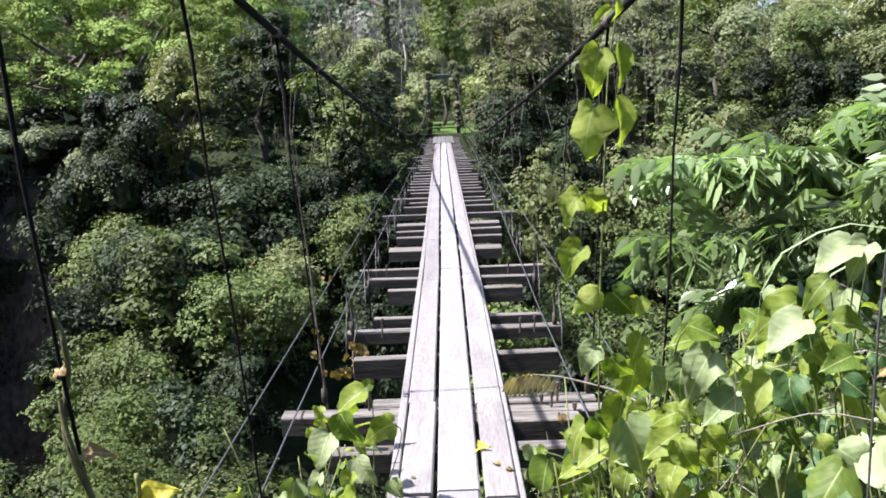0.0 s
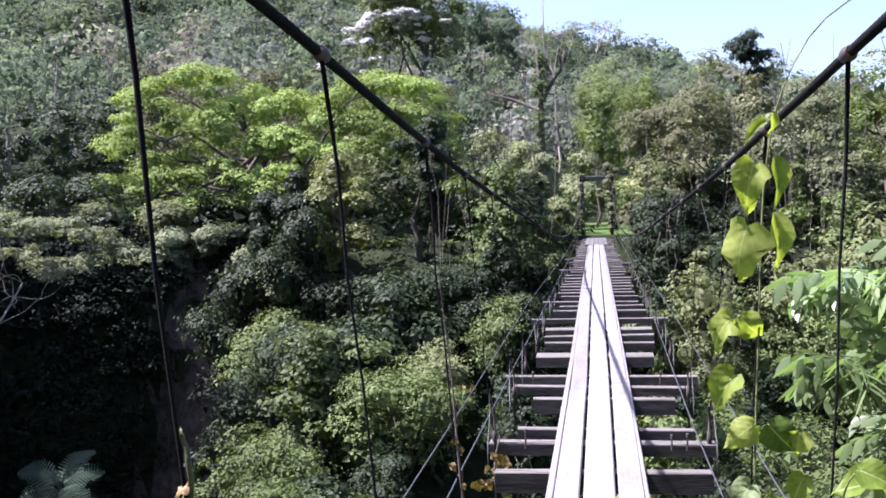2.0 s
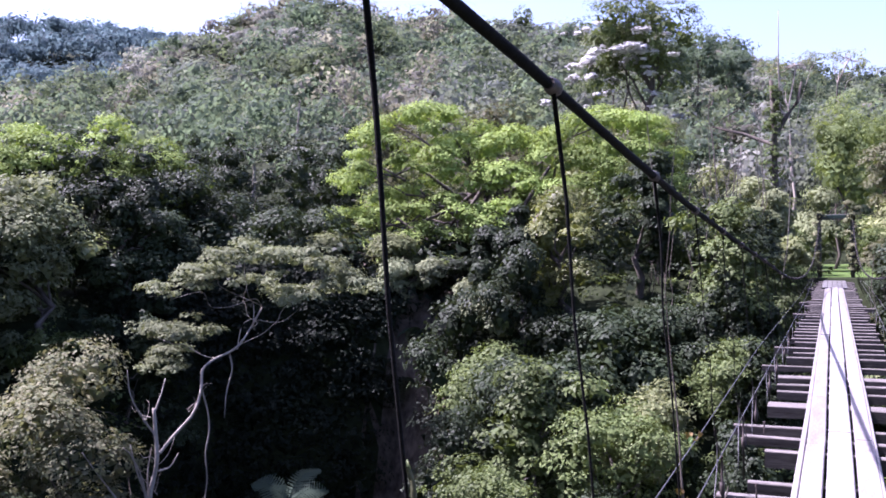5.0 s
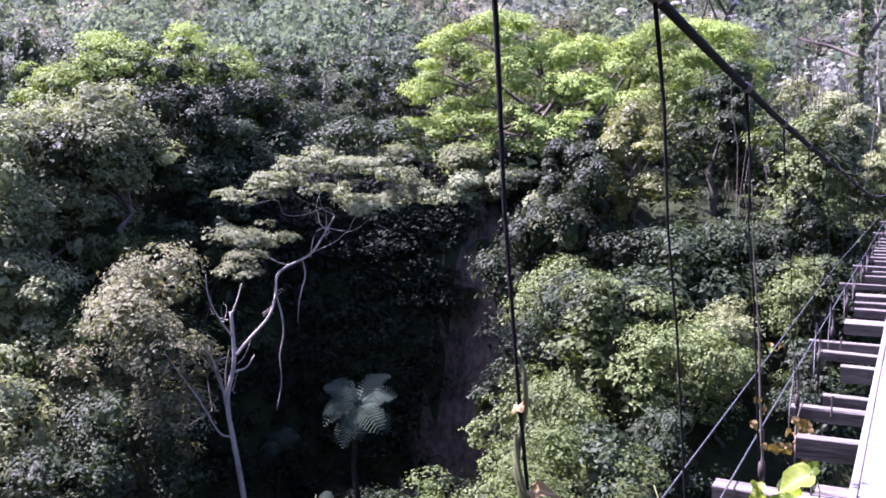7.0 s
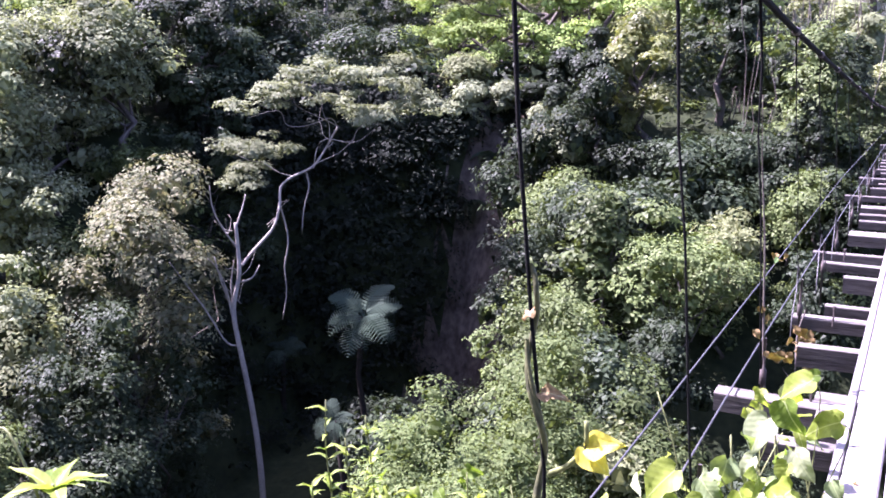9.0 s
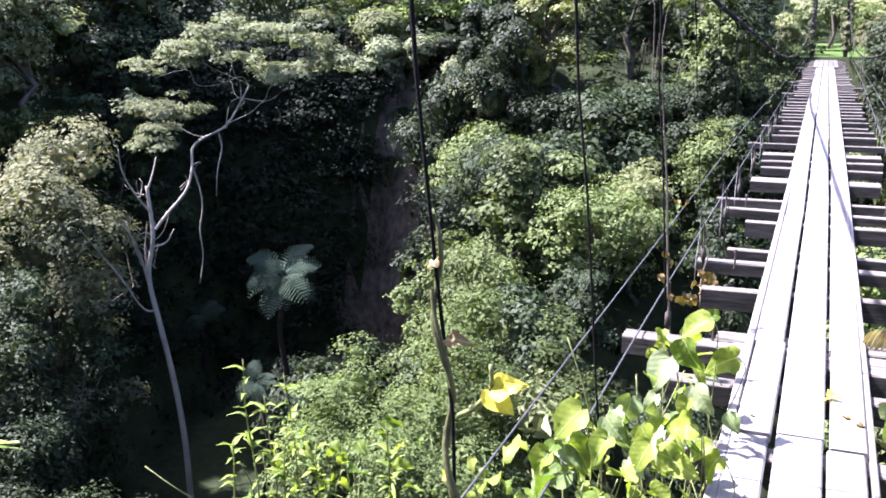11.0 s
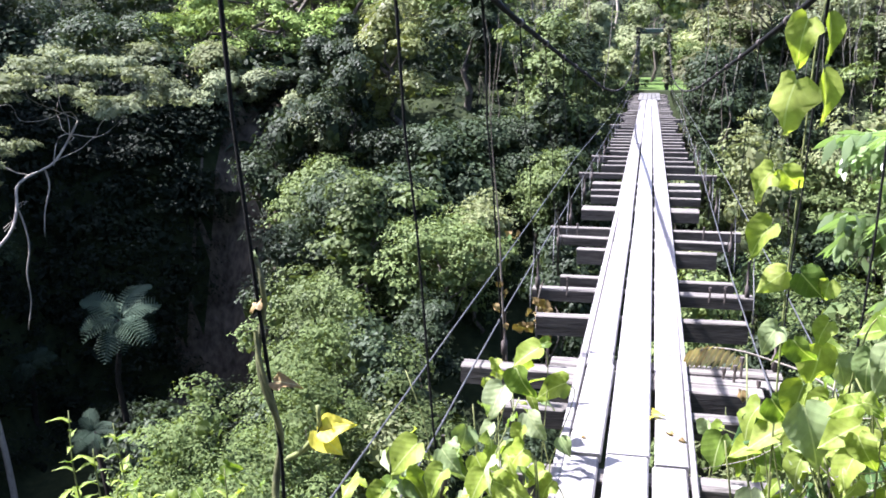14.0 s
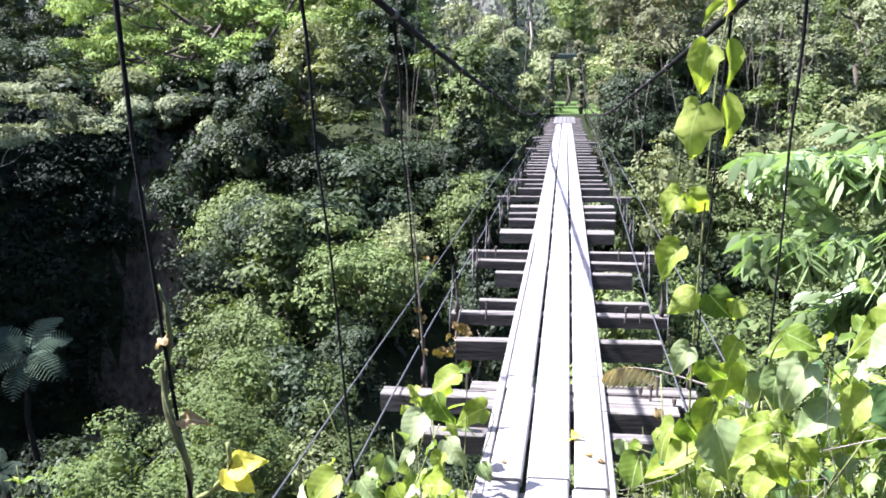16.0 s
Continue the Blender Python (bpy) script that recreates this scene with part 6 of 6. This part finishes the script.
def feather_tree():
    rng = np.random.default_rng(480)
    root = tagged(new("sapling"), "sapling with long drooping feathered leaves", "tree")
    shapes = [smooth(mesh_from("leaf_spray", *pinnate_shape(rng), LEAF_PINNATE)) for i in range(3)]
    g = float(ground(3.1, 5.4))
    stem(root, [(3.1, 5.4, g - 0.2), (3.0, 5.35, 0.2), (2.8, 5.25, 0.8), (2.55, 5.1, 1.2)], 0.05, 0.028, BARK, "trunk", 8)
    limbs = [[(2.6, 5.1, 1.1), (2.2, 5.0, 1.18), (1.75, 4.9, 1.22), (1.2, 4.8, 1.2)], [(2.6, 5.1, 1.1), (2.3, 4.7, 1.0), (1.8, 4.6, 0.9), (1.15, 4.7, 0.8)],
             [(2.55, 5.1, 1.2), (2.42, 5.1, 1.32), (2.3, 4.95, 1.4)], [(2.8, 5.25, 0.8), (2.4, 5.2, 0.6), (1.9, 5.1, 0.5), (1.5, 5.0, 0.42)], [(2.7, 5.2, 1.0), (2.5, 4.6, 1.15), (2.2, 4.3, 1.2)]]
    for limb in limbs:
        stem(root, limb, 0.018, 0.006, STEM, "limb")
        limb = np.array(limb)
        for i in range(190):
            u = rng.uniform(0.1, 1.0) ** 0.8
            c = [np.interp(u, np.linspace(0, 1, len(limb)), limb[:, k]) for k in range(3)]
            way = Vector((rng.normal() * 0.8 - 0.6, rng.normal() * 0.8 - 0.35, rng.uniform(-0.3, 0.4))).normalized()
            up = Vector((rng.normal() * 0.2, rng.normal() * 0.2 - 0.15, 1))
            up = (up - way * up.dot(way)).normalized()
            ob = child("leaf_spray", shapes[i % 3], root)
            ob.matrix_local = Matrix.Translation(c) @ Matrix((way.cross(up), way, up)).transposed().to_4x4() @ Matrix.Scale(rng.uniform(0.2, 0.32), 4)


feather_tree()

# arching grass blades
grass = tagged(new("grass_tuft"), "tall grass with long arching blades", "grass")
for k, (bx, by) in enumerate([(0.0, 0.0), (0.25, 0.3), (0.5, -0.1)]):
    pts = np.array([(0.72, 2.3, -0.3), (0.74, 2.3, 0.7), (0.77, 2.3, 1.05), (0.82, 2.3, 1.15), (0.91, 2.3, 1.2), (0.99, 2.3, 1.22), (1.12, 2.3, 1.20), (1.3, 2.3, 1.1)]) + (bx, by, -0.12 * k)
    wide = np.array([0.008, 0.012, 0.013, 0.012, 0.011, 0.009, 0.006, 0.001])
    v = np.concatenate([pts - np.outer(wide, (0.3, 0.9, -0.4)), pts + np.outer(wide, (0.3, 0.9, 0.5))])
    child("blade", smooth(mesh_from("blade", v, np.array([(i, i + 1, i + 9, i + 8) for i in range(7)]), GRASS)), grass)

# shrubs on the near bank to the right
for az, r, top, wide, seed, leaf, size in [(-13.5, 9.0, -0.1, 1.0, 501, LEAF_BUSH, 0.08), (-20.0, 7.5, -0.1, 1.1, 502, LEAF_MID, 0.08), (-26.0, 7.0, 0.2, 1.2, 503, LEAF_BUSH, 0.08),
                                           (-11.0, 12.5, -1.0, 1.3, 504, LEAF_BUSH, 0.1), (-18.0, 12.0, 0.3, 1.5, 505, LEAF_MID, 0.1), (-25.0, 12.0, 0.6, 1.6, 506, LEAF_DARK, 0.1)]:
    x, y = polar(az, r)
    foot = float(ground(x, y)) - 0.2
    tall = top - foot
    tree("bank_shrub", "leafy green shrub on the near bank", x, y, foot, (0, 0, tall * 0.62), (wide * 0.8, wide * 0.8, tall * 0.34), 26, wide * 0.36, 6500, size * 1.1, leaf, seed=seed,
         gaps=0.4, hang=0.8, category="shrub", group="shrubs on the near bank", thick=0.05)

# broad-leaved plant beside the far bridge tower
banana = tagged(new("banana_plant"), "banana plant with long pale arching leaves", "plant")
banana.location = (-2.3, 43.2, float(ground(-2.3, 43.2)) - 0.1)
rise = 1.4 - banana.location.z
stem(banana, [(0, 0, -0.2), (0.03, 0, rise * 0.5), (0, 0, rise)], 0.09, 0.06, STEM, "trunk", 8)
rng = np.random.default_rng(520)
for i in range(11):
    a = i * 2.4 + 0.4
    put_leaf(banana, "long", (0, 0, rise - 0.05), (math.cos(a), math.sin(a), rng.uniform(0.1, 0.8)), (-0.3 * math.cos(a), -0.3 * math.sin(a), 1), rng.uniform(1.2, 1.9), i)

# creeper leaves that lean over the deck's edge
edge = tagged(new("creeper_shoot"), "creeper shoot with large leaves leaning over the planks", "creeper")
stem(edge, [(0.55, 3.3, -0.4), (0.50, 3.3, 0.0), (0.42, 3.32, 0.22), (0.32, 3.33, 0.25)], 0.005, 0.003)
for at, tip, face, size, key, pick in [((0.335, 3.33, 0.225), (-0.28, -0.15, -0.85), (-0.5, -0.7, 0.4), 0.165, "green", 0), ((0.285, 3.44, 0.235), (0.05, -0.1, -1), (-0.75, -0.55, 0.4), 0.105, "pale", 1),
                                       ((0.37, 3.3, 0.20), (0.5, -0.3, -0.7), (0.2, -0.8, 0.5), 0.14, "green", 3), ((0.46, 3.25, 0.22), (0.5, -0.2, -0.4), (-0.3, -0.7, 0.6), 0.12, "green", 2),
                                       ((0.43, 3.2, 0.08), (0.1, -0.3, -0.9), (-0.5, -0.6, 0.5), 0.15, "pale", 0), ((0.52, 3.2, 0.12), (-0.5, -0.3, -0.5), (-0.1, -0.7, 0.7), 0.12, "slim", 1)]:
    put_leaf(edge, key, at, tip, face, size, pick)

# leaves fallen on the deck
for x, y, z, size, key, tip, face, label in [(0.089, 4.02, 0.004, 0.07, "yellow", (0.3, -0.6, 0.5), (-0.3, -0.6, 0.7), "fallen yellow leaf caught between planks"),
                                             (0.20, 3.75, 0.006, 0.045, "dry", (1, 0.2, 0.05), (0, 0, 1), "small dry leaf fallen on the planks"),
                                             (0.15, 3.82, 0.006, 0.05, "dry", (1, -0.2, 0.02), (0, 0.1, 1), "small dry leaf fallen on the planks"),
                                             (-0.2, 3.7, 0.006, 0.03, "dry", (0.8, 0.4, 0.03), (0, 0, 1), "small dry leaf fallen on the planks")]:
    root = tagged(new("fallen_leaf"), label, "leaf")
    root.location = (x, y, z)
    put_leaf(root, key, (0, 0, 0), tip, face, size, 1)
